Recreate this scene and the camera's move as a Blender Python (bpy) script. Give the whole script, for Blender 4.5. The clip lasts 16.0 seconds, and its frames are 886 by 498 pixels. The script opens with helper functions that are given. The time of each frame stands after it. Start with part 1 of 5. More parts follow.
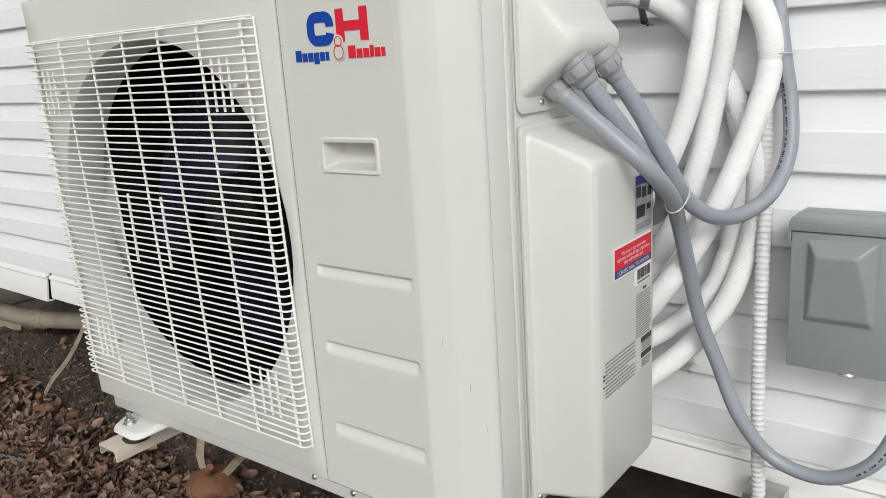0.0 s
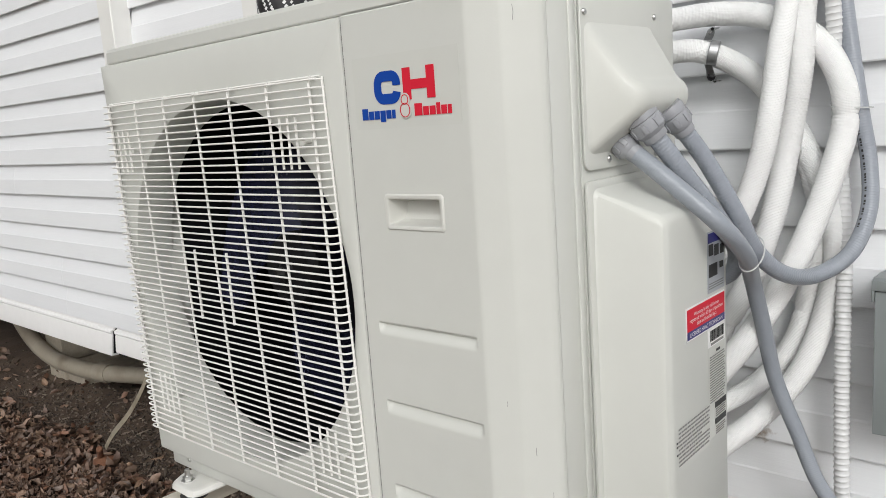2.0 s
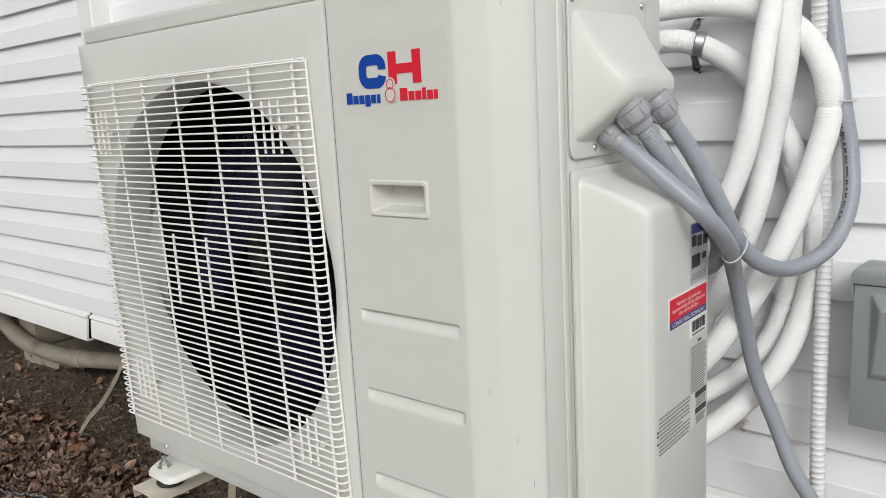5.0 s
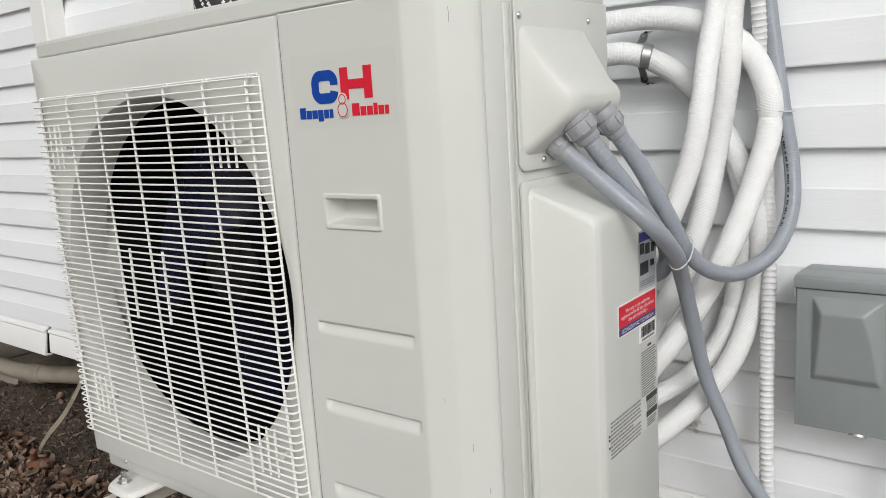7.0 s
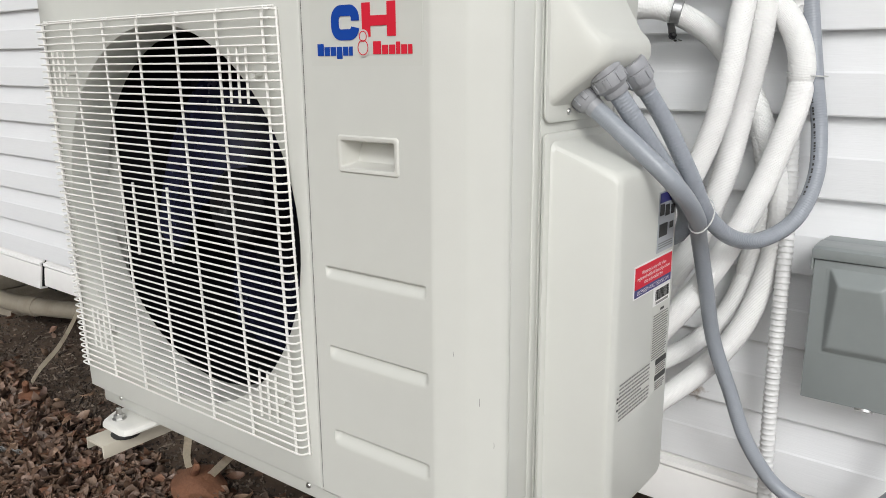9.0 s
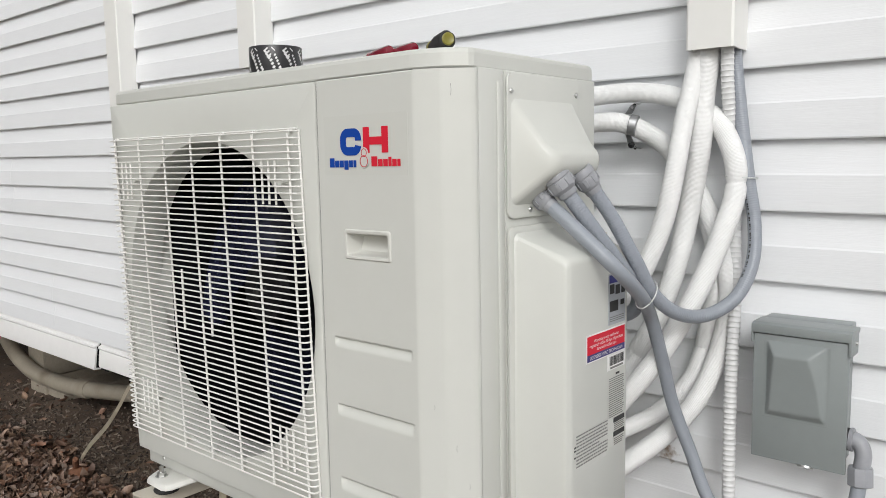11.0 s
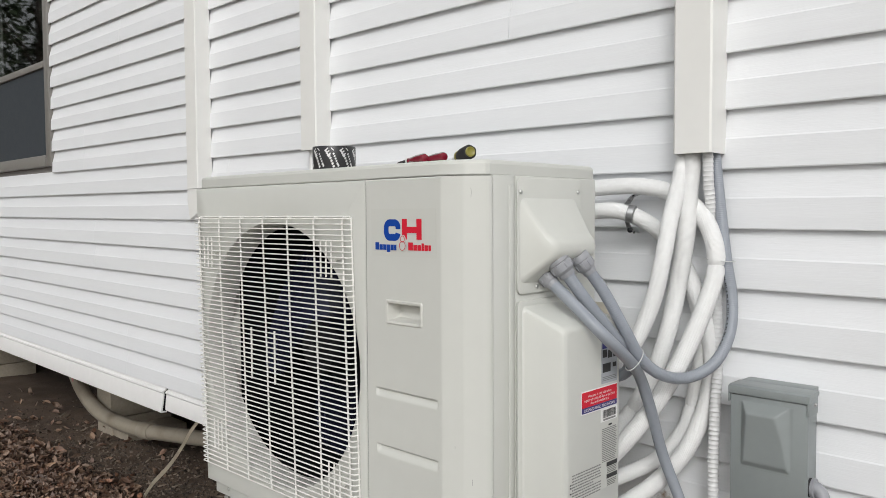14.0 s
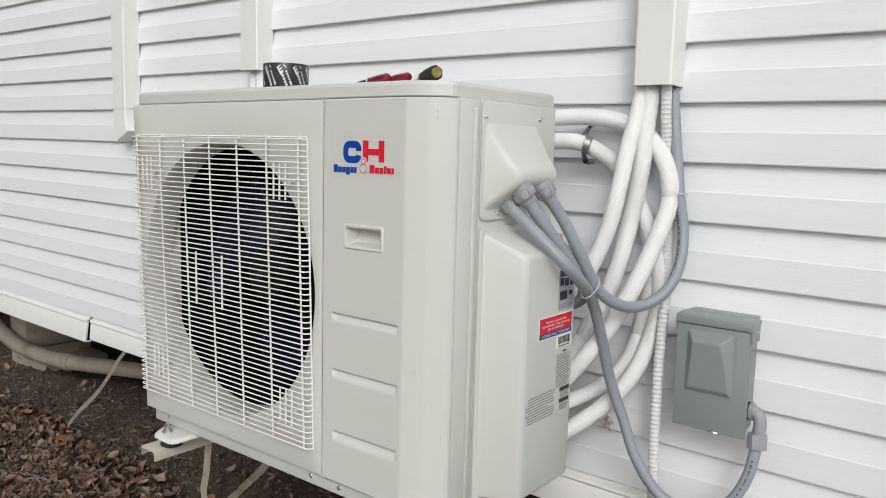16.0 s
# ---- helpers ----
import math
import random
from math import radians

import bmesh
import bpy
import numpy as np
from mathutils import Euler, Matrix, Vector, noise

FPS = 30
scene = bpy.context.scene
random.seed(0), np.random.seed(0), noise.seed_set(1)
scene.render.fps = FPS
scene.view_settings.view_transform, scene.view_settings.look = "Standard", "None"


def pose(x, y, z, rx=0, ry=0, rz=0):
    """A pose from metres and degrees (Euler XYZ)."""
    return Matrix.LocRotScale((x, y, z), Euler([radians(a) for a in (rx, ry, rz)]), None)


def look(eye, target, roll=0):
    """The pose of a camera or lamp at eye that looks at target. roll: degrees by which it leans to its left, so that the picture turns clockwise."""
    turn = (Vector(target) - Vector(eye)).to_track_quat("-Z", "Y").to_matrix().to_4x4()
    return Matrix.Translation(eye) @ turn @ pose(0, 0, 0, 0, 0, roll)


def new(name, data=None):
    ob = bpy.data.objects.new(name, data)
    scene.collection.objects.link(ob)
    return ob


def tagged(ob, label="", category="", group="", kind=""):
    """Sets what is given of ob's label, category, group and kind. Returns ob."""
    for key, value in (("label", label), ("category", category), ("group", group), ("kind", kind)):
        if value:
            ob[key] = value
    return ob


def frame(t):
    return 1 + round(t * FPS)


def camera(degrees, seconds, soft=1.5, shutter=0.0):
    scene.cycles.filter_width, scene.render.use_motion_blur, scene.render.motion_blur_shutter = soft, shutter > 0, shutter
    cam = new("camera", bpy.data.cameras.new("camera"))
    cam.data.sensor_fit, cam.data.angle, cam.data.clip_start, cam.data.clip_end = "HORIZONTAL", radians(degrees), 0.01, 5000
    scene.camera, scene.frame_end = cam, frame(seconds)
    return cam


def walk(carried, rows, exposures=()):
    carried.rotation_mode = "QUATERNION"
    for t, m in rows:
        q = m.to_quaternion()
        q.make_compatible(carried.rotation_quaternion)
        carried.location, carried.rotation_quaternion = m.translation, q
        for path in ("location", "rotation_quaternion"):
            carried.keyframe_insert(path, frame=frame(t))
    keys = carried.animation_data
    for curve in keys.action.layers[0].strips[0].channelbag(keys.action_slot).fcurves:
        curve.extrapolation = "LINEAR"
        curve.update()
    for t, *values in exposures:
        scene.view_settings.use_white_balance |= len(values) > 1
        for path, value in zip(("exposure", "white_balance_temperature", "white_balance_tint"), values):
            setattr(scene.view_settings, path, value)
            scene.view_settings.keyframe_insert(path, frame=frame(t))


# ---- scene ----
cam = camera(59.8, 16.0, soft=0.7)
PATH = [
    (0, (0.486, -0.665, 1.035), (-0.705, 0.865, 0.544), -3.7),
    (0.5, (0.495, -0.674, 1.039), (-0.752, 0.837, 0.638), -2.9),
    (1, (0.484, -0.676, 1.037), (-0.816, 0.803, 0.689), -3.1),
    (1.5, (0.464, -0.676, 1.035), (-0.86, 0.788, 0.71), -3.8),
    (2, (0.467, -0.662, 1.031), (-0.845, 0.811, 0.698), -4.1),
    (2.5, (0.475, -0.657, 1.028), (-0.809, 0.836, 0.68), -3.6),
    (3, (0.467, -0.656, 1.026), (-0.793, 0.855, 0.663), -3.2),
    (3.5, (0.455, -0.655, 1.016), (-0.799, 0.858, 0.645), -2.8),
    (4, (0.461, -0.659, 1.03), (-0.802, 0.847, 0.659), -2.8),
    (4.2, (0.458, -0.664, 1.028), (-0.812, 0.837, 0.661), -2.9),
    (6.3, (0.468, -0.651, 1.028), (-0.776, 0.875, 0.676), -4.0),
    (6.5, (0.477, -0.658, 1.034), (-0.754, 0.879, 0.684), -4.0),
    (7, (0.481, -0.661, 1.037), (-0.723, 0.895, 0.682), -3.5),
    (7.5, (0.49, -0.664, 1.03), (-0.698, 0.901, 0.658), -2.4),
    (8, (0.473, -0.652, 1.026), (-0.706, 0.91, 0.612), -1.4),
    (8.5, (0.457, -0.655, 1.022), (-0.717, 0.902, 0.577), -0.5),
    (9, (0.447, -0.655, 1.026), (-0.736, 0.888, 0.558), -0.4),
    (9.5, (0.457, -0.656, 1.029), (-0.754, 0.877, 0.6), -1.4),
    (9.7, (0.475, -0.664, 1.034), (-0.757, 0.866, 0.657), -1.7),
    (10, (0.527, -0.681, 1.057), (-0.741, 0.83, 0.726), -2.4),
    (10.2, (0.558, -0.688, 1.048), (-0.731, 0.813, 0.756), -2.7),
    (12.3, (0.829, -0.898, 1.041), (-0.46, 0.614, 0.81), 1.0),
    (12.5, (0.881, -0.86, 1.02), (-0.403, 0.655, 0.789), 0.6),
    (12.8, (0.919, -0.832, 0.988), (-0.373, 0.684, 0.805), 0.5),
    (13, (0.928, -0.833, 1.015), (-0.379, 0.674, 0.869), -0.1),
    (13.5, (0.923, -0.823, 1.04), (-0.426, 0.65, 0.934), -2.0),
    (13.7, (0.898, -0.85, 1.051), (-0.474, 0.603, 0.966), -1.6),
    (14, (0.839, -0.934, 1.101), (-0.551, 0.501, 1.009), -0.3),
    (14.5, (0.8, -0.985, 1.088), (-0.562, 0.476, 0.988), 1.6),
    (15, (0.789, -0.982, 1.077), (-0.52, 0.523, 0.932), 1.8),
    (15.5, (0.779, -0.975, 1.081), (-0.477, 0.567, 0.873), 1.5),
    (16, (0.773, -0.965, 1.078), (-0.453, 0.594, 0.825), 1.5),
]
walk(cam, [(t, look(eye, target, roll)) for t, eye, target, roll in PATH], [(0, 0.26), (0.5, 0.23), (2, 0.18), (3.5, 0.21), (6.3, 0.18), (8, 0.16), (9.4, 0.28), (10, 0.18), (12.3, 0.17), (13.2, 0.14), (14.5, 0.06), (16, 0.11)])

# ---- light ----
world = bpy.data.worlds.new("overcast_sky")
scene.world = world
world.use_nodes = True
wn, wl = world.node_tree.nodes, world.node_tree.links
sky = wn.new("ShaderNodeTexSky")
sky.sky_type, sky.sun_disc = "NISHITA", False
sky.sun_elevation, sky.sun_rotation = radians(35), radians(142)
sky.air_density, sky.dust_density, sky.ozone_density = 1.0, 4.0, 1.0
grey = wn.new("ShaderNodeHueSaturation")
grey.inputs["Saturation"].default_value = 0.12
wl.new(sky.outputs["Color"], grey.inputs["Color"])
wl.new(grey.outputs["Color"], wn["Background"].inputs["Color"])
wn["Background"].inputs["Strength"].default_value = 0.12
sun = new("sun", bpy.data.lights.new("sun", "SUN"))
sun.data.energy, sun.data.angle, sun.data.color = 0.66, radians(15), (0.985, 1.0, 0.985)
sun.matrix_world = look((4.6, -6.0, 5.4), (0, 0, 0.5))
scene.view_settings.exposure = 0.0


# ---- materials ----
def mat(name, colour, rough=0.5, metal=0.0, vary=0.06, scale=6.0, bump=0.0, bump_scale=60.0, stretch=(1, 1, 1),
        stain=None, island=0.0, per_object=0.0, coat=0.0, spec=0.5, island_mix=None):
    """Procedural surface: base colour with large and small variation, gloss variation and fine relief."""
    m = bpy.data.materials.new(name)
    m.use_nodes = True
    n, l = m.node_tree.nodes, m.node_tree.links
    b = n["Principled BSDF"]
    co = n.new("ShaderNodeTexCoord")
    mp = n.new("ShaderNodeMapping")
    mp.inputs["Scale"].default_value = stretch
    l.new(co.outputs["Object"], mp.inputs["Vector"])
    big, small = n.new("ShaderNodeTexNoise"), n.new("ShaderNodeTexNoise")
    big.inputs["Scale"].default_value, big.inputs["Detail"].default_value = scale, 4
    small.inputs["Scale"].default_value, small.inputs["Detail"].default_value = scale * 9, 5
    l.new(mp.outputs["Vector"], big.inputs["Vector"])
    l.new(mp.outputs["Vector"], small.inputs["Vector"])
    add = n.new("ShaderNodeMath")
    add.operation = "ADD"
    l.new(big.outputs["Fac"], add.inputs[0])
    l.new(small.outputs["Fac"], add.inputs[1])
    level = add.outputs[0]
    ramp = n.new("ShaderNodeMapRange")
    ramp.inputs["From Min"].default_value, ramp.inputs["From Max"].default_value = 0.55, 1.45
    ramp.inputs["To Min"].default_value, ramp.inputs["To Max"].default_value = 1 - vary, 1 + vary
    l.new(level, ramp.inputs["Value"])
    shade = n.new("ShaderNodeHueSaturation")
    shade.inputs["Color"].default_value = (*colour, 1)
    value = ramp.outputs[0]
    if island or per_object:
        if island:
            rnd = n.new("ShaderNodeNewGeometry").outputs["Random Per Island"]
        else:
            rnd = n.new("ShaderNodeObjectInfo").outputs["Random"]
        rr = n.new("ShaderNodeMapRange")
        a = island or per_object
        rr.inputs["To Min"].default_value, rr.inputs["To Max"].default_value = 1 - a, 1 + a
        l.new(rnd, rr.inputs["Value"])
        mul = n.new("ShaderNodeMath")
        mul.operation = "MULTIPLY"
        l.new(value, mul.inputs[0])
        l.new(rr.outputs[0], mul.inputs[1])
        value = mul.outputs[0]
        if island_mix:
            cr = n.new("ShaderNodeValToRGB")
            cr.color_ramp.elements[0].color = (*colour, 1)
            cr.color_ramp.elements[1].color = (*island_mix[-1], 1)
            for k, c in enumerate(island_mix[:-1]):
                e = cr.color_ramp.elements.new((k + 1) / len(island_mix))
                e.color = (*c, 1)
            wn2 = n.new("ShaderNodeTexWhiteNoise")
            wn2.noise_dimensions = "1D"
            l.new(rnd, wn2.inputs["W"])
            l.new(wn2.outputs["Value"], cr.inputs["Fac"])
            l.new(cr.outputs["Color"], shade.inputs["Color"])
    l.new(value, shade.inputs["Value"])
    colour_out = shade.outputs["Color"]
    if stain:
        st_col, st_scale, st_lo, st_hi = stain
        sn = n.new("ShaderNodeTexNoise")
        sn.inputs["Scale"].default_value, sn.inputs["Detail"].default_value = st_scale, 8
        l.new(mp.outputs["Vector"], sn.inputs["Vector"])
        sr = n.new("ShaderNodeMapRange")
        sr.inputs["From Min"].default_value, sr.inputs["From Max"].default_value = st_lo, st_hi
        l.new(sn.outputs["Fac"], sr.inputs["Value"])
        mix = n.new("ShaderNodeMixRGB")
        mix.inputs["Color2"].default_value = (*st_col, 1)
        l.new(sr.outputs[0], mix.inputs["Fac"])
        l.new(colour_out, mix.inputs["Color1"])
        colour_out = mix.outputs["Color"]
    l.new(colour_out, b.inputs["Base Color"])
    rg = n.new("ShaderNodeMapRange")
    rg.inputs["From Min"].default_value, rg.inputs["From Max"].default_value = 0.55, 1.45
    rg.inputs["To Min"].default_value, rg.inputs["To Max"].default_value = max(rough - 0.06, 0.02), min(rough + 0.06, 1)
    l.new(level, rg.inputs["Value"])
    l.new(rg.outputs[0], b.inputs["Roughness"])
    b.inputs["Metallic"].default_value = metal
    b.inputs["Coat Weight"].default_value = coat
    b.inputs["Specular IOR Level"].default_value = spec
    if bump:
        bn = n.new("ShaderNodeTexNoise")
        bn.inputs["Scale"].default_value, bn.inputs["Detail"].default_value = bump_scale, 6
        l.new(mp.outputs["Vector"], bn.inputs["Vector"])
        bp = n.new("ShaderNodeBump")
        bp.inputs["Strength"].default_value, bp.inputs["Distance"].default_value = bump, 0.004
        l.new(bn.outputs["Fac"], bp.inputs["Height"])
        l.new(bp.outputs["Normal"], b.inputs["Normal"])
    return m


def ribbed(name, colour, pitch, depth, rough=0.5, diamond=0.0, vary=0.05, woven=0.0):
    """Hose surface with fine ribs along its length; the hose's uv runs in metres along and around."""
    m = mat(name, colour, rough, vary=vary, scale=9)
    n, l = m.node_tree.nodes, m.node_tree.links
    uv = n.new("ShaderNodeUVMap")
    mp = n.new("ShaderNodeMapping")
    mp.inputs["Rotation"].default_value = (0, 0, radians(diamond))
    wave = n.new("ShaderNodeTexWave")
    wave.inputs["Scale"].default_value = 0.70 / pitch
    wave.inputs["Distortion"].default_value = 0.5
    wave.inputs["Detail Scale"].default_value = 2
    l.new(uv.outputs["UV"], mp.inputs["Vector"])
    l.new(mp.outputs["Vector"], wave.inputs["Vector"])
    bp = n.new("ShaderNodeBump")
    bp.inputs["Strength"].default_value, bp.inputs["Distance"].default_value = 0.8, depth
    height = wave.outputs["Fac"]
    if woven:
        # a second set of ribs along the hose breaks the rings into small knots
        cross = n.new("ShaderNodeTexWave")
        cross.bands_direction = "Y"
        cross.inputs["Scale"].default_value = 0.70 / woven
        cross.inputs["Distortion"].default_value = 1.2
        cross.inputs["Detail Scale"].default_value = 2
        l.new(mp.outputs["Vector"], cross.inputs["Vector"])
        both = n.new("ShaderNodeMath")
        both.operation = "MULTIPLY_ADD"
        both.inputs[1].default_value = 0.6
        l.new(cross.outputs["Fac"], both.inputs[0])
        l.new(height, both.inputs[2])
        height = both.outputs[0]
    l.new(height, bp.inputs["Height"])
    l.new(bp.outputs["Normal"], n["Principled BSDF"].inputs["Normal"])
    return m


def splash(m, centre, size, colour):
    """A splash of dried mud at one place of a surface."""
    n, l = m.node_tree.nodes, m.node_tree.links
    b = n["Principled BSDF"]
    old = b.inputs["Base Color"].links[0].from_socket
    co = n.new("ShaderNodeTexCoord")
    sub = n.new("ShaderNodeVectorMath")
    sub.operation = "SUBTRACT"
    sub.inputs[1].default_value = centre
    l.new(co.outputs["Object"], sub.inputs[0])
    ln = n.new("ShaderNodeVectorMath")
    ln.operation = "LENGTH"
    l.new(sub.outputs[0], ln.inputs[0])
    ns = n.new("ShaderNodeTexNoise")
    ns.inputs["Scale"].default_value, ns.inputs["Detail"].default_value = 70, 6
    l.new(co.outputs["Object"], ns.inputs["Vector"])
    fall = n.new("ShaderNodeMapRange")
    fall.inputs["From Min"].default_value, fall.inputs["From Max"].default_value = 0.0, size
    fall.inputs["To Min"].default_value, fall.inputs["To Max"].default_value = 0.42, -0.45
    l.new(ln.outputs["Value"], fall.inputs["Value"])
    add = n.new("ShaderNodeMath")
    l.new(ns.outputs["Fac"], add.inputs[0])
    l.new(fall.outputs[0], add.inputs[1])
    cut = n.new("ShaderNodeMapRange")
    cut.inputs["From Min"].default_value, cut.inputs["From Max"].default_value = 0.62, 0.95
    l.new(add.outputs[0], cut.inputs["Value"])
    mix = n.new("ShaderNodeMixRGB")
    mix.inputs["Color2"].default_value = (*colour, 1)
    l.new(cut.outputs[0], mix.inputs["Fac"])
    l.new(old, mix.inputs["Color1"])
    l.new(mix.outputs["Color"], b.inputs["Base Color"])


IVORY = mat("ivory_powder_coat", (0.574, 0.582, 0.548), 0.36, vary=0.022, scale=3, bump=0.03, bump_scale=500)
IVORY_PLASTIC = mat("ivory_plastic", (0.588, 0.588, 0.552), 0.40, vary=0.02, scale=4, bump=0.02, bump_scale=400)
WIRE = mat("plastic_coated_wire", (0.79, 0.785, 0.755), 0.36, vary=0.04, scale=12)
# near-black that puts the shade of cavity, seams and gaps into colour
DARK = mat("shade_and_dark_parts", (0.0045, 0.0045, 0.006), 0.55, vary=0.2, scale=10, spec=0.2)
FAN = mat("dark_fan_plastic", (0.022, 0.024, 0.055), 0.24, vary=0.25, scale=10, spec=0.7)
FIN = mat("coil_fins", (0.03, 0.033, 0.045), 0.5, metal=0.4, vary=0.3, scale=14, stretch=(1, 1, 12))
VINYL = mat("white_vinyl_siding", (0.755, 0.768, 0.785), 0.48, vary=0.03, scale=2.5, bump=0.09, bump_scale=55,
            stretch=(0.7, 6, 14), per_object=0.012)
splash(VINYL, (0.045, 0.562, 0.487), 0.06, (0.22, 0.15, 0.10))
TRIM = mat("white_trim_metal", (0.775, 0.77, 0.76), 0.4, vary=0.04, scale=3, stain=((0.34, 0.24, 0.16), 9, 0.70, 0.84))
DUCT = mat("lineset_cover_plastic", (0.755, 0.752, 0.728), 0.42, vary=0.02, scale=3)
FOAM = ribbed("white_foam_sleeve", (0.765, 0.77, 0.765), 0.0046, 0.00036, 0.62, woven=0.0042)
FLEX = mat("white_corrugated_plastic", (0.64, 0.645, 0.645), 0.45, vary=0.03, scale=15)
CONDUIT = ribbed("grey_liquidtight_conduit", (0.268, 0.291, 0.325), 0.0062, 0.00012, 0.34)
CONDUIT_RIBBED = ribbed("grey_ribbed_conduit", (0.258, 0.280, 0.315), 0.0086, 0.00030, 0.34, vary=0.08)
FITTING = mat("grey_pvc_fitting", (0.285, 0.292, 0.312), 0.42, vary=0.06, scale=20, bump=0.05, bump_scale=300)
BOXGREY = mat("grey_painted_steel", (0.235, 0.258, 0.258), 0.36, vary=0.05, scale=5, bump=0.03, bump_scale=250)
SLATE = mat("slate_painted_steel", (0.105, 0.118, 0.140), 0.34, vary=0.06, scale=5, bump=0.03, bump_scale=250)
STEEL = mat("zinc_plated_steel", (0.55, 0.55, 0.54), 0.32, metal=1.0, vary=0.12, scale=30)
GALV = mat("dull_galvanised_strap", (0.36, 0.365, 0.37), 0.38, metal=0.85, vary=0.2, scale=30)
RUBBER = mat("black_rubber", (0.018, 0.018, 0.018), 0.7, vary=0.2, scale=30, bump=0.1)
BEIGE = mat("beige_coated_bracket", (0.50, 0.465, 0.39), 0.45, vary=0.05, scale=6)
FOOT = mat("white_coated_steel", (0.70, 0.695, 0.66), 0.4, vary=0.04, scale=8)
STRAP = mat("tan_steel_strap", (0.50, 0.44, 0.34), 0.6, vary=0.2, scale=14, stain=((0.16, 0.09, 0.05), 12, 0.55, 0.75))
RUST = mat("rusted_iron", (0.17, 0.075, 0.04), 0.85, vary=0.35, scale=18, bump=0.6, bump_scale=70)
PVC = mat("aged_pvc_pipe", (0.30, 0.265, 0.21), 0.5, vary=0.12, scale=6, stain=((0.14, 0.11, 0.08), 5, 0.5, 0.75))
CONCRETE = mat("grey_concrete_block", (0.31, 0.27, 0.215), 0.9, vary=0.2, scale=7, bump=0.6, bump_scale=90)
WOOD = mat("old_joist_wood", (0.16, 0.11, 0.07), 0.8, vary=0.25, scale=5, bump=0.3)
SOIL = mat("damp_brown_soil", (0.068, 0.045, 0.031), 0.95, vary=0.35, scale=5, bump=1.0, bump_scale=45,
           stain=((0.125, 0.088, 0.062), 4, 0.48, 0.74))
def yard_bounce(m):
    """Pale ground added towards the yard, to bounce light onto the lower wall."""
    n, l = m.node_tree.nodes, m.node_tree.links
    b = n["Principled BSDF"]
    old = b.inputs["Base Color"].links[0].from_socket
    co, sep, rng = n.new("ShaderNodeTexCoord"), n.new("ShaderNodeSeparateXYZ"), n.new("ShaderNodeMapRange")
    l.new(co.outputs["Object"], sep.inputs[0])
    rng.inputs["From Min"].default_value, rng.inputs["From Max"].default_value = -0.7, -1.8
    l.new(sep.outputs["Y"], rng.inputs["Value"])
    mix = n.new("ShaderNodeMixRGB")
    mix.inputs["Color2"].default_value = (0.24, 0.20, 0.15, 1)
    l.new(rng.outputs[0], mix.inputs["Fac"])
    l.new(old, mix.inputs["Color1"])
    l.new(mix.outputs["Color"], b.inputs["Base Color"])


yard_bounce(SOIL)
LEAF = mat("dry_brown_leaves", (0.125, 0.076, 0.052), 0.55, vary=0.25, scale=30, bump=0.3, bump_scale=120, island=0.4,
           island_mix=[(0.085, 0.056, 0.040), (0.19, 0.125, 0.088), (0.12, 0.075, 0.052), (0.175, 0.085, 0.050), (0.185, 0.135, 0.108), (0.075, 0.043, 0.032), (0.225, 0.145, 0.095), (0.13, 0.095, 0.075)])
CRUMB = mat("soil_and_bark_crumbs", (0.06, 0.044, 0.034), 0.95, vary=0.3, scale=40, island=0.5,
            island_mix=[(0.035, 0.026, 0.02), (0.10, 0.075, 0.058), (0.16, 0.13, 0.10)])
BLUE = mat("blue_print", (0.004, 0.05, 0.31), 0.4, vary=0.03, spec=0.25)
RED = mat("red_print", (0.60, 0.015, 0.036), 0.4, vary=0.03, spec=0.25)
NAVY = mat("navy_print", (0.03, 0.03, 0.16), 0.4, vary=0.05)
CLEAR = mat("sticker_film", (0.560, 0.568, 0.532), 0.36, vary=0.01)
PAPER = mat("white_label", (0.78, 0.78, 0.77), 0.45, vary=0.02)
SILVER_LABEL = mat("grey_label", (0.38, 0.40, 0.43), 0.4, vary=0.06, scale=20)
INK = mat("black_ink", (0.03, 0.03, 0.03), 0.5, vary=0.05)
INK_GREY = mat("faded_ink", (0.21, 0.21, 0.205), 0.5, vary=0.05)
TAPE = mat("black_tape", (0.018, 0.018, 0.02), 0.35, vary=0.2, scale=20)
TAPE_PRINT = mat("white_tape_print", (0.6, 0.6, 0.6), 0.45, vary=0.05)
CARD = mat("cardboard_core", (0.36, 0.26, 0.16), 0.85, vary=0.1, scale=30)
HANDLE_RED = mat("translucent_red_handle", (0.19, 0.008, 0.022), 0.18, vary=0.15, scale=25, coat=0.5)
HANDLE_YELLOW = mat("yellow_plastic", (0.20, 0.18, 0.03), 0.3, vary=0.1, scale=25)
WINFRAME = mat("grey_window_frame", (0.20, 0.19, 0.175), 0.4, vary=0.06, scale=8)
SCREEN = mat("window_screen_mesh", (0.035, 0.042, 0.05), 0.55, vary=0.12, scale=3, bump=0.1, bump_scale=900)
PLASTER = mat("plain_interior", (0.22, 0.21, 0.2), 0.9, vary=0.05)
ROOFING = mat("grey_roofing", (0.16, 0.155, 0.15), 0.9, vary=0.2, scale=4, bump=0.4)
BARK = mat("grey_bark", (0.09, 0.075, 0.06), 0.9, vary=0.3, scale=6, bump=0.8, bump_scale=12)
FOLIAGE = mat("dark_green_foliage", (0.035, 0.055, 0.022), 0.6, vary=0.3, scale=2, island=0.5)
TIE = mat("clear_nylon_tie", (0.55, 0.56, 0.56), 0.35, vary=0.03)

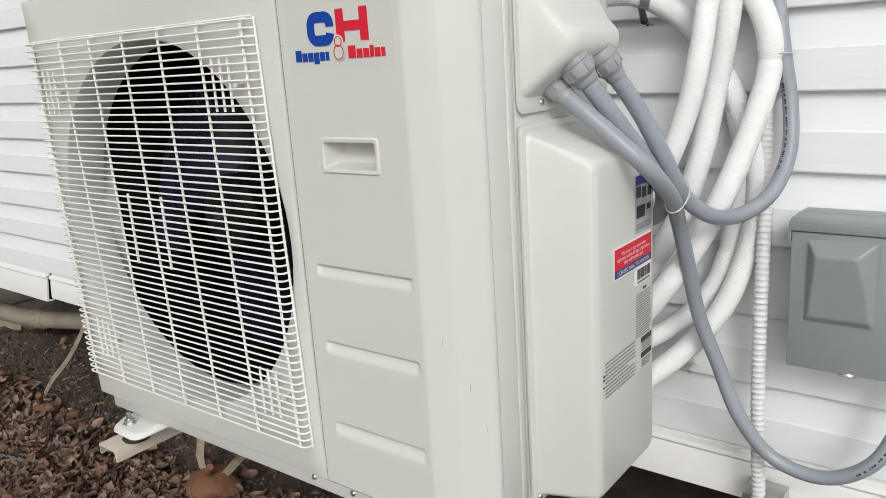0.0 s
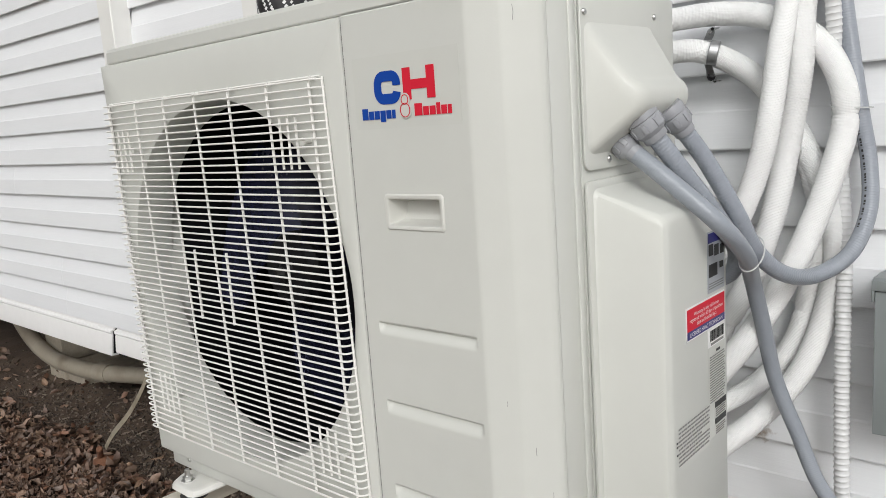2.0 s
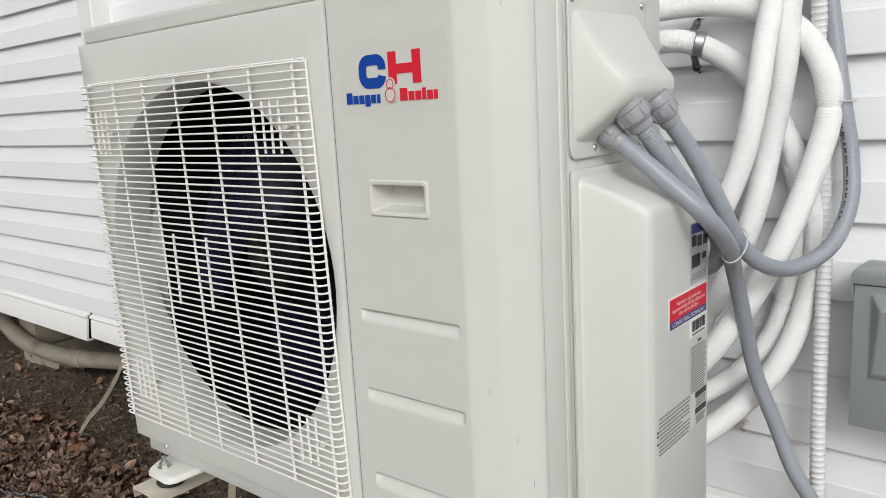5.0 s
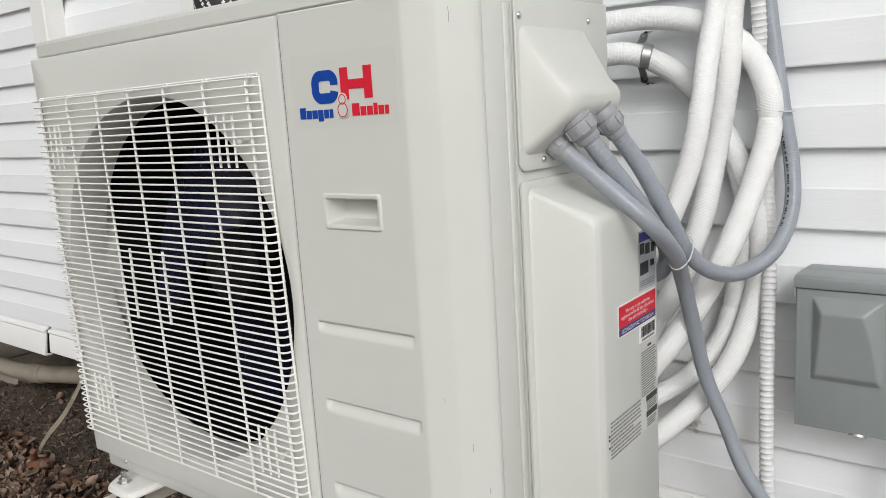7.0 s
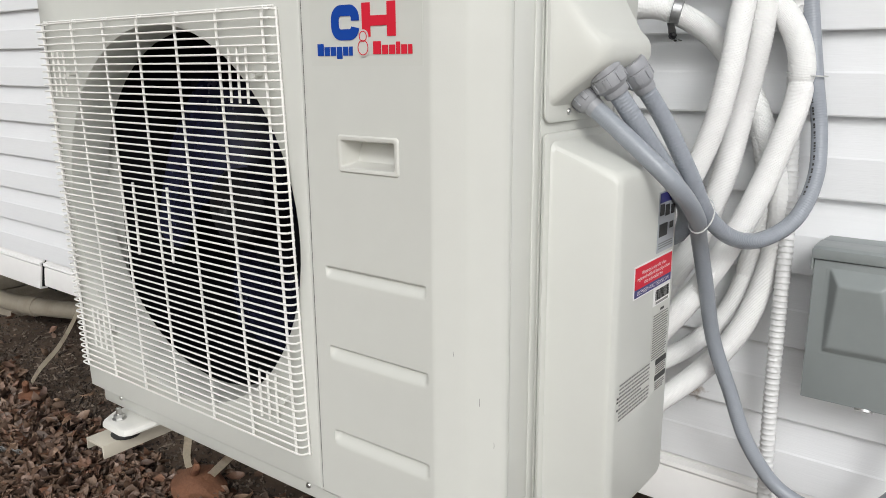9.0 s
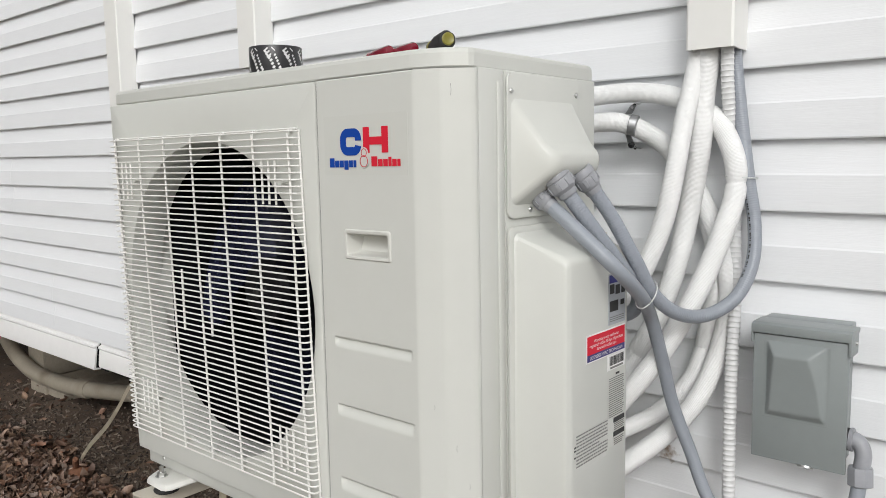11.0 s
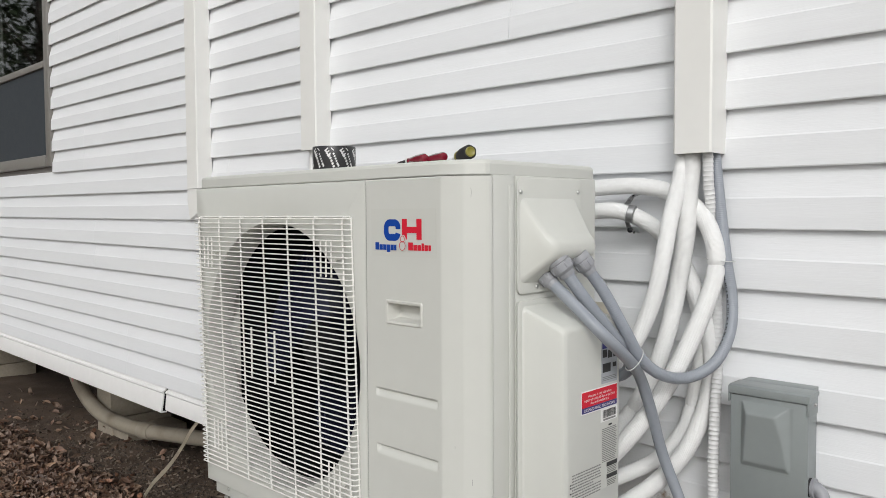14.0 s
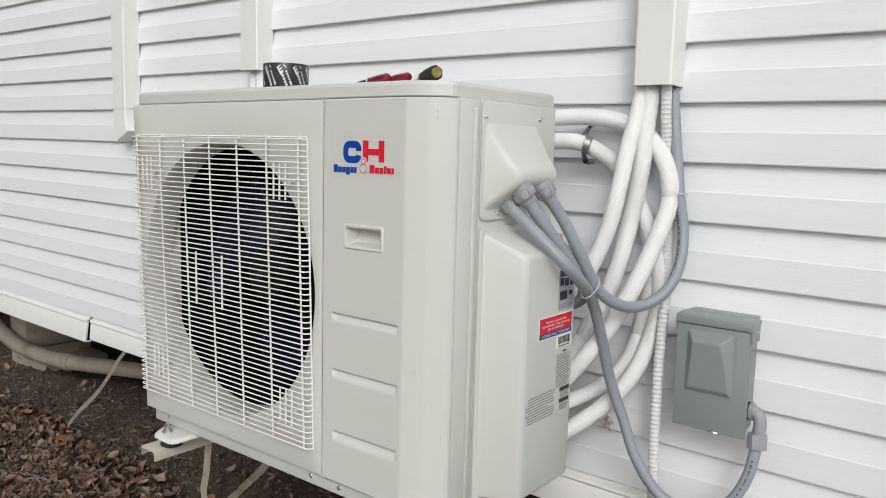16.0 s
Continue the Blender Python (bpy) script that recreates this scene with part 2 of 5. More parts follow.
GLASS = bpy.data.materials.new("window_glass")
GLASS.use_nodes = True
gb = GLASS.node_tree.nodes["Principled BSDF"]
gb.inputs["Base Color"].default_value = (0.75, 0.8, 0.8, 1)
gb.inputs["Roughness"].default_value = 0.015
gb.inputs["Transmission Weight"].default_value = 1.0
gb.inputs["IOR"].default_value = 1.5


# ---- mesh helpers ----
def smooth(ob, angle=28):
    for p in ob.data.polygons:
        p.use_smooth = True
    ob.data.set_sharp_from_angle(angle=radians(angle))
    return ob


def part(name, bm, material, parent=None, label="", soft=True):
    """Links a bmesh as one mesh object, under a thing or a part if given."""
    me = bpy.data.meshes.new(name)
    bmesh.ops.recalc_face_normals(bm, faces=bm.faces)
    bm.to_mesh(me)
    bm.free()
    me.materials.append(material)
    ob = new(name, me)
    if parent:
        ob.parent = parent
    if soft:
        smooth(ob)
    if label:
        ob["label"] = label
    return ob


def thing(name, label, category, group="", kind="", at=(0, 0, 0)):
    ob = new(name)
    ob.empty_display_size = 0.05
    ob.location = at
    return tagged(ob, label, category, group, kind)


def box(x0, x1, y0, y1, z0, z1, bevel=0.0, seg=2, bm=None):
    made = bmesh.new()
    bmesh.ops.create_cube(made, size=1)
    for v in made.verts:
        v.co = ((x0 + x1) / 2 + v.co.x * (x1 - x0), (y0 + y1) / 2 + v.co.y * (y1 - y0), (z0 + z1) / 2 + v.co.z * (z1 - z0))
    if bevel:
        bmesh.ops.bevel(made, geom=made.edges[:], offset=bevel, segments=seg, affect="EDGES", profile=0.5)
    if bm is None:
        return made
    return merge(bm, made)


def merge(bm, other):
    me = bpy.data.meshes.new("temp")
    other.to_mesh(me)
    other.free()
    bm.from_mesh(me)
    bpy.data.meshes.remove(me)
    return bm


def prism(profile, a, b, axis="x", bevel=0.0, seg=2):
    """Extrudes a closed profile along an axis from a to b."""
    bm = bmesh.new()

    def place(u, v, w):
        return {"x": (w, u, v), "y": (u, w, v), "z": (u, v, w)}[axis]
    lo = [bm.verts.new(place(u, v, a)) for u, v in profile]
    hi = [bm.verts.new(place(u, v, b)) for u, v in profile]
    n = len(profile)
    for i in range(n):
        bm.faces.new((lo[i], lo[(i + 1) % n], hi[(i + 1) % n], hi[i]))
    bm.faces.new(lo)
    bm.faces.new(hi[::-1])
    if bevel:
        bmesh.ops.bevel(bm, geom=bm.edges[:], offset=bevel, segments=seg, affect="EDGES", profile=0.5)
    return bm


def spline(points, step):
    """A smooth curve through the points, resampled about every step metres."""
    p = [Vector(q) for q in points]
    p = [p[0] * 2 - p[1]] + p + [p[-1] * 2 - p[-2]]
    dense = []
    for i in range(1, len(p) - 2):
        t0 = 0.0
        t1 = t0 + (p[i] - p[i - 1]).length ** 0.5
        t2 = t1 + (p[i + 1] - p[i]).length ** 0.5
        t3 = t2 + (p[i + 2] - p[i + 1]).length ** 0.5
        for k in range(24):
            t = t1 + (t2 - t1) * k / 24
            a1 = p[i - 1] * ((t1 - t) / (t1 - t0)) + p[i] * ((t - t0) / (t1 - t0))
            a2 = p[i] * ((t2 - t) / (t2 - t1)) + p[i + 1] * ((t - t1) / (t2 - t1))
            a3 = p[i + 1] * ((t3 - t) / (t3 - t2)) + p[i + 2] * ((t - t2) / (t3 - t2))
            b1 = a1 * ((t2 - t) / (t2 - t0)) + a2 * ((t - t0) / (t2 - t0))
            b2 = a2 * ((t3 - t) / (t3 - t1)) + a3 * ((t - t1) / (t3 - t1))
            dense.append(b1 * ((t2 - t) / (t2 - t1)) + b2 * ((t - t1) / (t2 - t1)))
    dense.append(p[-2])
    for _ in range(6):
        dense = [dense[0]] + [(dense[i - 1] + dense[i] * 2 + dense[i + 1]) / 4 for i in range(1, len(dense) - 1)] + [dense[-1]]
    run = [0.0]
    for a, b in zip(dense, dense[1:]):
        run.append(run[-1] + (b - a).length)
    count = max(2, round(run[-1] / step))
    out, j = [], 0
    for k in range(count + 1):
        s = run[-1] * k / count
        while j < len(run) - 2 and run[j + 1] < s:
            j += 1
        f = (s - run[j]) / max(run[j + 1] - run[j], 1e-9)
        out.append(dense[j].lerp(dense[j + 1], f))
    return out


def hose(points, radius, step=0.012, sides=16, wave=None, wobble=0.0):
    """A round hose along a smooth curve, with uv in metres; wave(s) scales the radius along the length."""
    c = spline(points, step)
    bm = bmesh.new()
    uv = bm.loops.layers.uv.new("UVMap")
    up = Vector((0.3, 0.2, 1)).normalized()
    rings, s, along = [], 0.0, []
    for i, q in enumerate(c):
        d = (c[min(i + 1, len(c) - 1)] - c[max(i - 1, 0)]).normalized()
        side = d.cross(up).normalized() if i == 0 else (side - d * side.dot(d)).normalized()
        other = d.cross(side)
        if i:
            s += (q - c[i - 1]).length
        r = radius * (wave(s) if wave else 1.0)
        if wobble:
            r *= 1 + wobble * noise.noise(q * 18)
        rings.append([bm.verts.new(q + (side * math.cos(a) + other * math.sin(a)) * r) for a in (2 * math.pi * k / sides for k in range(sides))])
        along.append(s)
    for i in range(len(rings) - 1):
        for k in range(sides):
            f = bm.faces.new((rings[i][k], rings[i][(k + 1) % sides], rings[i + 1][(k + 1) % sides], rings[i + 1][k]))
            for loop, (a, b) in zip(f.loops, ((i, k), (i, k + 1), (i + 1, k + 1), (i + 1, k))):
                loop[uv].uv = (along[a], b / sides * 2 * math.pi * radius)
    bm.faces.new(rings[0][::-1])
    bm.faces.new(rings[-1])
    return bm


def turned(profile, sides=24, start=(0, 0, 0), axis=(0, 0, 1), bm=None):
    """A turned solid: (radius, height) pairs round an axis."""
    made = bmesh.new()
    q = Vector(axis).normalized().to_track_quat("Z", "Y").to_matrix()
    rings = []
    for r, h in profile:
        rings.append([made.verts.new(Vector(start) + q @ Vector((r * math.cos(a), r * math.sin(a), h))) for a in (2 * math.pi * k / sides for k in range(sides))])
    for a, b in zip(rings, rings[1:]):
        for k in range(sides):
            made.faces.new((a[k], a[(k + 1) % sides], b[(k + 1) % sides], b[k]))
    made.faces.new(rings[0][::-1])
    made.faces.new(rings[-1])
    return made if bm is None else merge(bm, made)


def loft(rings, open_start=False):
    """Closed skin through rings of equal vertex counts."""
    bm = bmesh.new()
    vs = [[bm.verts.new(p) for p in r] for r in rings]
    n = len(rings[0])
    for a, b in zip(vs, vs[1:]):
        for k in range(n):
            bm.faces.new((a[k], a[(k + 1) % n], b[(k + 1) % n], b[k]))
    if not open_start:
        bm.faces.new(vs[0][::-1])
    bm.faces.new(vs[-1])
    return bm


# ---- setting: ground, house wall ----
WALL = 0.578      # face of the sheathing
GROUND = -0.215


def ground_height(x, y):
    h = GROUND + 0.02 * noise.noise(Vector((x * 1.1, y * 1.1, 0))) + 0.010 * noise.noise(Vector((x * 5, y * 5, 2)))
    h += 0.006 * noise.noise(Vector((x * 17, y * 17, 5)))
    return h


def axis_steps(near_lo, near_hi, step, far):
    mid = [near_lo + step * i for i in range(int((near_hi - near_lo) / step) + 1)]
    out, d = [], step
    lo, hi = [near_lo], [mid[-1]]
    while hi[-1] < far:
        d *= 1.5
        hi.append(hi[-1] + d)
        lo.append(lo[-1] - d)
    return lo[:0:-1] + mid + hi[1:]


def make_ground():
    xs, ys = axis_steps(-5.0, 1.0, 0.04, 900), axis_steps(-1.2, 1.8, 0.04, 900)
    verts = [(x, y, ground_height(x, y)) for y in ys for x in xs]
    w = len(xs)
    faces = [(j * w + i, j * w + i + 1, (j + 1) * w + i + 1, (j + 1) * w + i) for j in range(len(ys) - 1) for i in range(w - 1)]
    me = bpy.data.meshes.new("ground")
    me.from_pydata(verts, [], faces)
    me.materials.append(SOIL)
    return tagged(smooth(new("ground", me), 180), "damp dark brown bare soil around the house", "ground", kind="structure")


make_ground()

WIN = (-4.62, -3.503, 1.392, 2.50)    # window opening: x0, x1, z0, z1
EAST, WEST, TOP, BOTTOM = 4.2, -9.0, 3.0, 0.30


def make_wall():
    x0, x1, z0, z1 = WIN
    bm = bmesh.new()
    for a in ((WEST, x0, BOTTOM, TOP), (x1, EAST, BOTTOM, TOP), (x0, x1, BOTTOM, z0), (x0, x1, z1, TOP)):
        box(a[0], a[1], WALL, WALL + 0.11, a[2], a[3], bm=bm)
    return tagged(part("wall_south", bm, PLASTER, soft=False), "white vinyl sided wall of a raised house", "wall", kind="structure")


wall = make_wall()
for nm, b in (("wall_north", (WEST, EAST, 5.2, 5.3, -0.4, TOP)), ("wall_east", (EAST, EAST + 0.1, 0.60, 5.3, -0.4, TOP)),
              ("wall_west", (WEST - 0.1, WEST, 0.60, 5.3, -0.4, TOP))):
    tagged(part(nm, box(*b), PLASTER, soft=False), "plain far wall of the house", "wall", kind="structure")
tagged(part("roof", box(WEST - 0.2, EAST + 0.2, WALL - 0.02, 5.5, TOP + 0.004, TOP + 0.15), ROOFING, soft=False), "plain grey roof of the house", "roof", kind="structure")
tagged(part("floor", box(WEST, EAST, WALL + 0.004, 5.2, 0.29, 0.40), WOOD, soft=False), "old timber floor deck under the house", "floor", kind="structure")

# siding: Dutch lap courses, each panel an own piece
COURSE, FIRST, SAG = 0.1182, 0.359, -0.006


def plank(xa, xb, z, h):
    """One course: sloping upper half, upright lower half, a rolled butt edge with shadow gap."""
    prof = [(WALL - 0.001, h + 0.006), (WALL - 0.0025, h - 0.001), (WALL - 0.0055, h * 0.80), (WALL - 0.0135, h * 0.53), (WALL - 0.0152, h * 0.505),
            (WALL - 0.0172, 0.0025), (WALL - 0.0160, 0.0), (WALL - 0.0140, 0.0), (WALL - 0.004, 0.007), (WALL - 0.001, 0.009)]
    bm = bmesh.new()
    rings = []
    n = max(2, int((xb - xa) / 0.25))
    for i in range(n + 1):
        x = xa + (xb - xa) * i / n
        dz = SAG * x + 0.0012 * noise.noise(Vector((x * 1.3, z * 7, 3)))
        dy = 0.0014 * noise.noise(Vector((x * 1.7, z * 5, 9)))
        rings.append([bm.verts.new((x, u + (dy if k < 8 else 0), z + v + dz)) for k, (u, v) in enumerate(prof)])
    m = len(prof)
    for a, b in zip(rings, rings[1:]):
        for k in range(m):
            bm.faces.new((a[k], a[(k + 1) % m], b[(k + 1) % m], b[k]))
    bm.faces.new(rings[0][::-1])
    bm.faces.new(rings[-1])
    ob = part("siding_plank", bm, VINYL, wall)
    return smooth(ob, 12)


row = 0
z = FIRST
joints = [(-2.62, 1.9), (-0.49, 2.9), (-2.95, 2.2), (-1.72, 3.1), (-3.05, 1.6), (-0.38, 2.6)]
while z < TOP - 0.03:
    tall = COURSE if z < 1.25 else 0.1108
    a, b = joints[(row // 2) % len(joints)]
    cuts = [WEST, a - 3.6, a, b if b < EAST else EAST, EAST]
    x0, x1, z0, z1 = WIN
    for xa, xb in zip(cuts, cuts[1:]):
        if xb - xa < 0.05:
            continue
        spans = [(xa, xb)]
        if z + COURSE * 0.6 > z0 - 0.03 and z < z1:
            spans = [s for s in ((xa, min(xb, x0 - 0.03)), (max(xa, x1 + 0.03), xb)) if s[1] - s[0] > 0.02]
        for s0, s1 in spans:
            plank(s0 + 0.0006, s1 - 0.0006, z, tall)
    row += 1
    z += tall


def trim(xa, xb, low, out):
    """Bottom trim board of bent white metal with a small ledge on top."""
    y = WALL - out
    prof = [(y + 0.004, 0.364), (y - 0.006, 0.362), (y - 0.009, 0.350), (y - 0.020, 0.346), (y - 0.022, 0.339), (y - 0.016, 0.332),
            (y - 0.018, 0.326), (y - 0.023, low + 0.010), (y - 0.022, low + 0.002), (y + 0.004, low)]
    bm = prism(prof, xa, xb)
    for v in bm.verts:
        v.co.z += SAG * v.co.x
        if xb < -1 and v.co.x > xb - 0.01:
            # torn end bent outwards at the foot
            v.co.x += 0.012 * (v.co.z - low) / 0.1
            v.co.y -= 0.004 * (0.36 - v.co.z) / 0.1
    if xb < -1:
        # solid near-black plug colours in the shade of the board's hollow end
        y += 0.002
        core = prism([(y, 0.358), (y - 0.008, 0.346), (y - 0.017, 0.342), (y - 0.015, 0.328), (y - 0.021, low + 0.010), (y, low + 0.006)], xb - 0.02, xb + 0.0125)
        for v in core.verts:
            v.co.z += SAG * v.co.x
            if v.co.x > xb:
                v.co.x += 0.012 * (v.co.z - low) / 0.1 - 0.0105
        tagged(part("trim", core, DARK), "dark plug for the shaded hollow end of the torn trim board", "trim", kind="structure")
    return tagged(part("trim", bm, TRIM), "white metal bottom trim board under the siding", "trim", kind="structure")


trim(WEST, -2.262, 0.250, 0.004)
trim(-2.236, EAST, 0.264, 0.0)
# near-black plate over the sheathing paints the gap's shade
tagged(part("trim", box(-2.30, -2.20, WALL - 0.003, WALL - 0.0005, 0.262, 0.360), DARK, soft=False), "dark plate for the shade behind the torn trim end", "trim", kind="structure")


# window
def make_window():
    x0, x1, z0, z1 = WIN
    w = thing("window_1", "dark double-hung window with grey frame and screen", "window", kind="structure")
    y = WALL - 0.024
    for nm, b in (("window_frame", (x0 - 0.03, x0 + 0.035, y, WALL + 0.05, z0 - 0.03, z1 + 0.03)),
                  ("window_frame", (x1 - 0.035, x1 + 0.03, y, WALL + 0.05, z0 - 0.03, z1 + 0.03)),
                  ("window_frame", (x0 + 0.036, x1 - 0.036, y, WALL + 0.05, z1 - 0.04, z1 + 0.03)),
                  ("window_sill", (x0 + 0.036, x1 - 0.036, y - 0.006, WALL + 0.05, z0 - 0.03, z0 + 0.03)),
                  ("meeting_rail", (x0 + 0.036, x1 - 0.036, y + 0.008, WALL + 0.04, 1.890, 1.926))):
        part(nm, box(*b, bevel=0.004), WINFRAME, w)
    p = part("pane", box(x0 + 0.036, x1 - 0.036, WALL + 0.012, WALL + 0.016, 1.927, z1 - 0.041), GLASS, w, soft=False)
    p.visible_shadow = False
    part("screen", box(x0 + 0.036, x1 - 0.036, WALL - 0.002, WALL + 0.001, z0 + 0.031, 1.889), SCREEN, w, "dark grey insect screen", soft=False)
    # near-black sheet stands in for the shade of the unlit room
    tagged(part("backdrop", box(x0 - 0.5, x1 + 0.5, WALL + 0.6, WALL + 0.62, z0 - 0.5, z1 + 0.4), DARK, soft=False), "near-black sheet for the shaded room behind the window", "backdrop", kind="structure")


make_window()


# ---- things on the wall ----
def duct_profile(xc, half, depth):
    """Cover channel seen from above: flat front, sloping flanks, small wall flanges."""
    w0, w1 = half, half + 0.004
    y = WALL - 0.012
    return [(xc - w0, y), (xc - w0 - 0.003, y - depth * 0.62), (xc - w1 - 0.002, y - depth + 0.003), (xc - w1 + 0.002, y - depth), (xc + w1 - 0.002, y - depth),
            (xc + w1 + 0.002, y - depth + 0.003), (xc + w0 + 0.003, y - depth * 0.62), (xc + w0, y)]


def duct(xc, half, depth, z0, z1, label):
    d = thing("lineset_cover", label, "pipe cover", "pipe covers on the wall")
    outer = duct_profile(xc, half, depth)
    t = 0.003
    inner = [(xc + (u - xc) * (1 - t / half), v + (t if v < WALL - 0.013 else 0)) for u, v in outer]
    part("channel", prism(outer + inner[::-1], z0, z1, "z"), DUCT, d)
    part("base_plate", box(xc - half * 0.9, xc + half * 0.9, WALL - 0.0165, WALL - 0.0125, z0 + 0.01, z1 - 0.01), DUCT, d)
    return d, outer


duct(0.1385, 0.0335, 0.080, 1.216, 2.95, "ivory plastic line-set cover over the hoses")
short_cover, _ = duct(-1.132, 0.034, 0.064, 1.300, 2.95, "ivory plastic line-set cover with hoses below")
tall_cover, section = duct(-1.868, 0.035, 0.064, 1.200, 2.95, "tall ivory plastic line-set cover with mitred foot")
# the tall cover's foot: a mitred piece turning towards the unit
part("foot_piece", loft([[(u + dx, v, z + dz * (u - section[0][0]) / 0.07) for u, v in section] for dx, z, dz in ((0.0, 1.1985, 0.0), (0.0, 1.150, 0.0), (0.010, 1.105, 0.020), (0.018, 1.085, 0.032))]), DUCT, tall_cover, "mitred ivory end piece")
for dx in (-0.016, 0.014):
    tagged(part("refrigerant_hose", hose([(-1.132 + dx, 0.535, 1.33), (-1.128 + dx, 0.53, 1.25), (-1.10 + dx, 0.50, 1.12), (-1.05 + dx, 0.46, 0.98)], 0.0135, 0.012, 14), FOAM), "white foam-sleeved hose dropping behind the unit", "hose", "insulated refrigerant hoses")

SLEEVES = "insulated refrigerant hoses"


def sleeve(pts, r, label, joint):
    """A hose in two foam sleeves that butt at a pinched joint."""
    c = spline(pts, 0.01)
    k = int(joint * len(c))
    h = thing("refrigerant_hose", label, "hose", SLEEVES)
    for piece, at_end in ((c[:k + 1], True), (c[k:], False)):
        total = sum((b - a).length for a, b in zip(piece, piece[1:]))

        def pinch(s, total=total, at_end=at_end):
            d = total - s if at_end else s
            return 0.86 + 0.14 * min(1.0, d / 0.010) ** 0.5
        part("foam_sleeve", hose(piece[::2] if len(piece) % 2 else piece[::2] + [piece[-1]], r, 0.008, 20, pinch, 0.022), FOAM, h)
    return h


sleeve([(-0.147, 0.49, 1.15), (-0.091, 0.5, 1.154), (0.006, 0.52, 1.156), (0.079, 0.532, 1.139), (0.141, 0.525, 1.098), (0.174, 0.516, 1.037), (0.178, 0.512, 0.983), (0.168, 0.492, 0.922), (0.150, 0.465, 0.850), (0.124, 0.437, 0.776), (0.090, 0.410, 0.706), (0.055, 0.388, 0.652), (0.015, 0.370, 0.600), (-0.020, 0.366, 0.556)], 0.0176, "white foam-sleeved refrigerant hose in a wide loop", 0.445)
sleeve([(-0.138, 0.46, 1.095), (-0.072, 0.475, 1.104), (-0.021, 0.49, 1.104), (0.018, 0.515, 1.085), (0.054, 0.535, 1.054), (0.105, 0.538, 0.981), (0.143, 0.538, 0.891), (0.163, 0.535, 0.813), (0.154, 0.53, 0.721), (0.129, 0.5, 0.629), (0.085, 0.468, 0.562), (0.022, 0.41, 0.5), (-0.005, 0.38, 0.472)], 0.0172, "white foam-sleeved refrigerant hose clamped to the wall", 0.30)
sleeve([(0.077, 0.542, 1.047), (0.094, 0.542, 1.003), (0.127, 0.542, 0.913), (0.139, 0.542, 0.844), (0.123, 0.54, 0.725), (0.105, 0.53, 0.655), (0.06, 0.507, 0.591), (-0.006, 0.45, 0.548), (-0.043, 0.41, 0.531)], 0.0160, "white foam-sleeved refrigerant hose close to the wall", 0.55)
sleeve([(0.106, 0.530, 1.248), (0.107, 0.525, 1.226), (0.106, 0.5, 1.158), (0.103, 0.472, 1.091), (0.101, 0.447, 1.014), (0.085, 0.437, 0.927), (0.052, 0.418, 0.838), (0.022, 0.400, 0.800), (-0.020, 0.380, 0.775)], 0.0164, "white foam-sleeved refrigerant hose hanging from cover", 0.93)
sleeve([(0.124, 0.525, 1.246), (0.126, 0.522, 1.224), (0.122, 0.512, 1.147), (0.121, 0.502, 1.059), (0.103, 0.502, 0.947), (0.09, 0.487, 0.857), (0.061, 0.475, 0.763), (0.025, 0.46, 0.69), (-0.002, 0.44, 0.641), (-0.044, 0.42, 0.589)], 0.0180, "thick white foam-sleeved hose hanging from cover", 0.80)


def rib_wave(s):
    f = (s / 0.0090) % 1.0
    return 1.0 if f < 0.30 else 0.895 + 0.03 * abs(2 * (f - 0.3) / 0.7 - 1) ** 3


tagged(part("flexible_pipe", hose([(0.157, 0.515, 1.246), (0.158, 0.515, 1.224), (0.158, 0.520, 1.159), (0.160, 0.540, 1.06), (0.166, 0.547, 0.915), (0.175, 0.532, 0.815), (0.18, 0.512, 0.716), (0.182, 0.502, 0.615), (0.184, 0.498, 0.501), (0.187, 0.500, 0.384), (0.190, 0.505, 0.300)], 0.0112, 0.0015, 14, rib_wave), FLEX), "white corrugated flexible drain pipe along the wall", "pipe")

RUN_POWER = [(0.019, 0.182, 0.984), (0.073, 0.184, 0.941), (0.128, 0.197, 0.889), (0.131, 0.265, 0.842), (0.11, 0.345, 0.795), (0.108, 0.39, 0.724), (0.114, 0.428, 0.628), (0.138, 0.445, 0.55), (0.17, 0.45, 0.47), (0.22, 0.465, 0.404), (0.29, 0.465, 0.393), (0.349, 0.465, 0.43), (0.377, 0.48, 0.487), (0.384, 0.495, 0.543)]
RUN_TUCKED = [(0.046, 0.186, 1.006), (0.076, 0.212, 0.950), (0.102, 0.27, 0.876), (0.094, 0.335, 0.828), (0.083, 0.347, 0.802), (0.055, 0.350, 0.786), (0.015, 0.345, 0.775)]
RUN_RISING = [(0.063, 0.238, 1.003), (0.084, 0.261, 0.959), (0.113, 0.289, 0.886), (0.126, 0.318, 0.836), (0.146, 0.355, 0.803), (0.169, 0.418, 0.79), (0.199, 0.46, 0.813), (0.212, 0.5, 0.865), (0.206, 0.525, 0.929), (0.193, 0.527, 1.005), (0.174, 0.538, 1.114), (0.158, 0.547, 1.222), (0.157, 0.548, 1.243)]
c1 = tagged(part("power_conduit", hose(RUN_POWER, 0.0108, 0.010, 18), CONDUIT), "grey flexible conduit looping to the disconnect box", "conduit", "grey conduits")
c2 = tagged(part("signal_conduit", hose(RUN_TUCKED, 0.0114, 0.010, 18), CONDUIT_RIBBED), "grey ribbed conduit tucked behind the others", "conduit", "grey conduits")
c3 = tagged(part("signal_conduit", hose(RUN_RISING, 0.0110, 0.010, 18), CONDUIT_RIBBED), "grey flexible conduit curving up into the cover", "conduit", "grey conduits")


# ---- the outdoor unit ----
UX0, UX1, UZ0, UZ1 = -0.905, 0.0, 0.405, 1.168
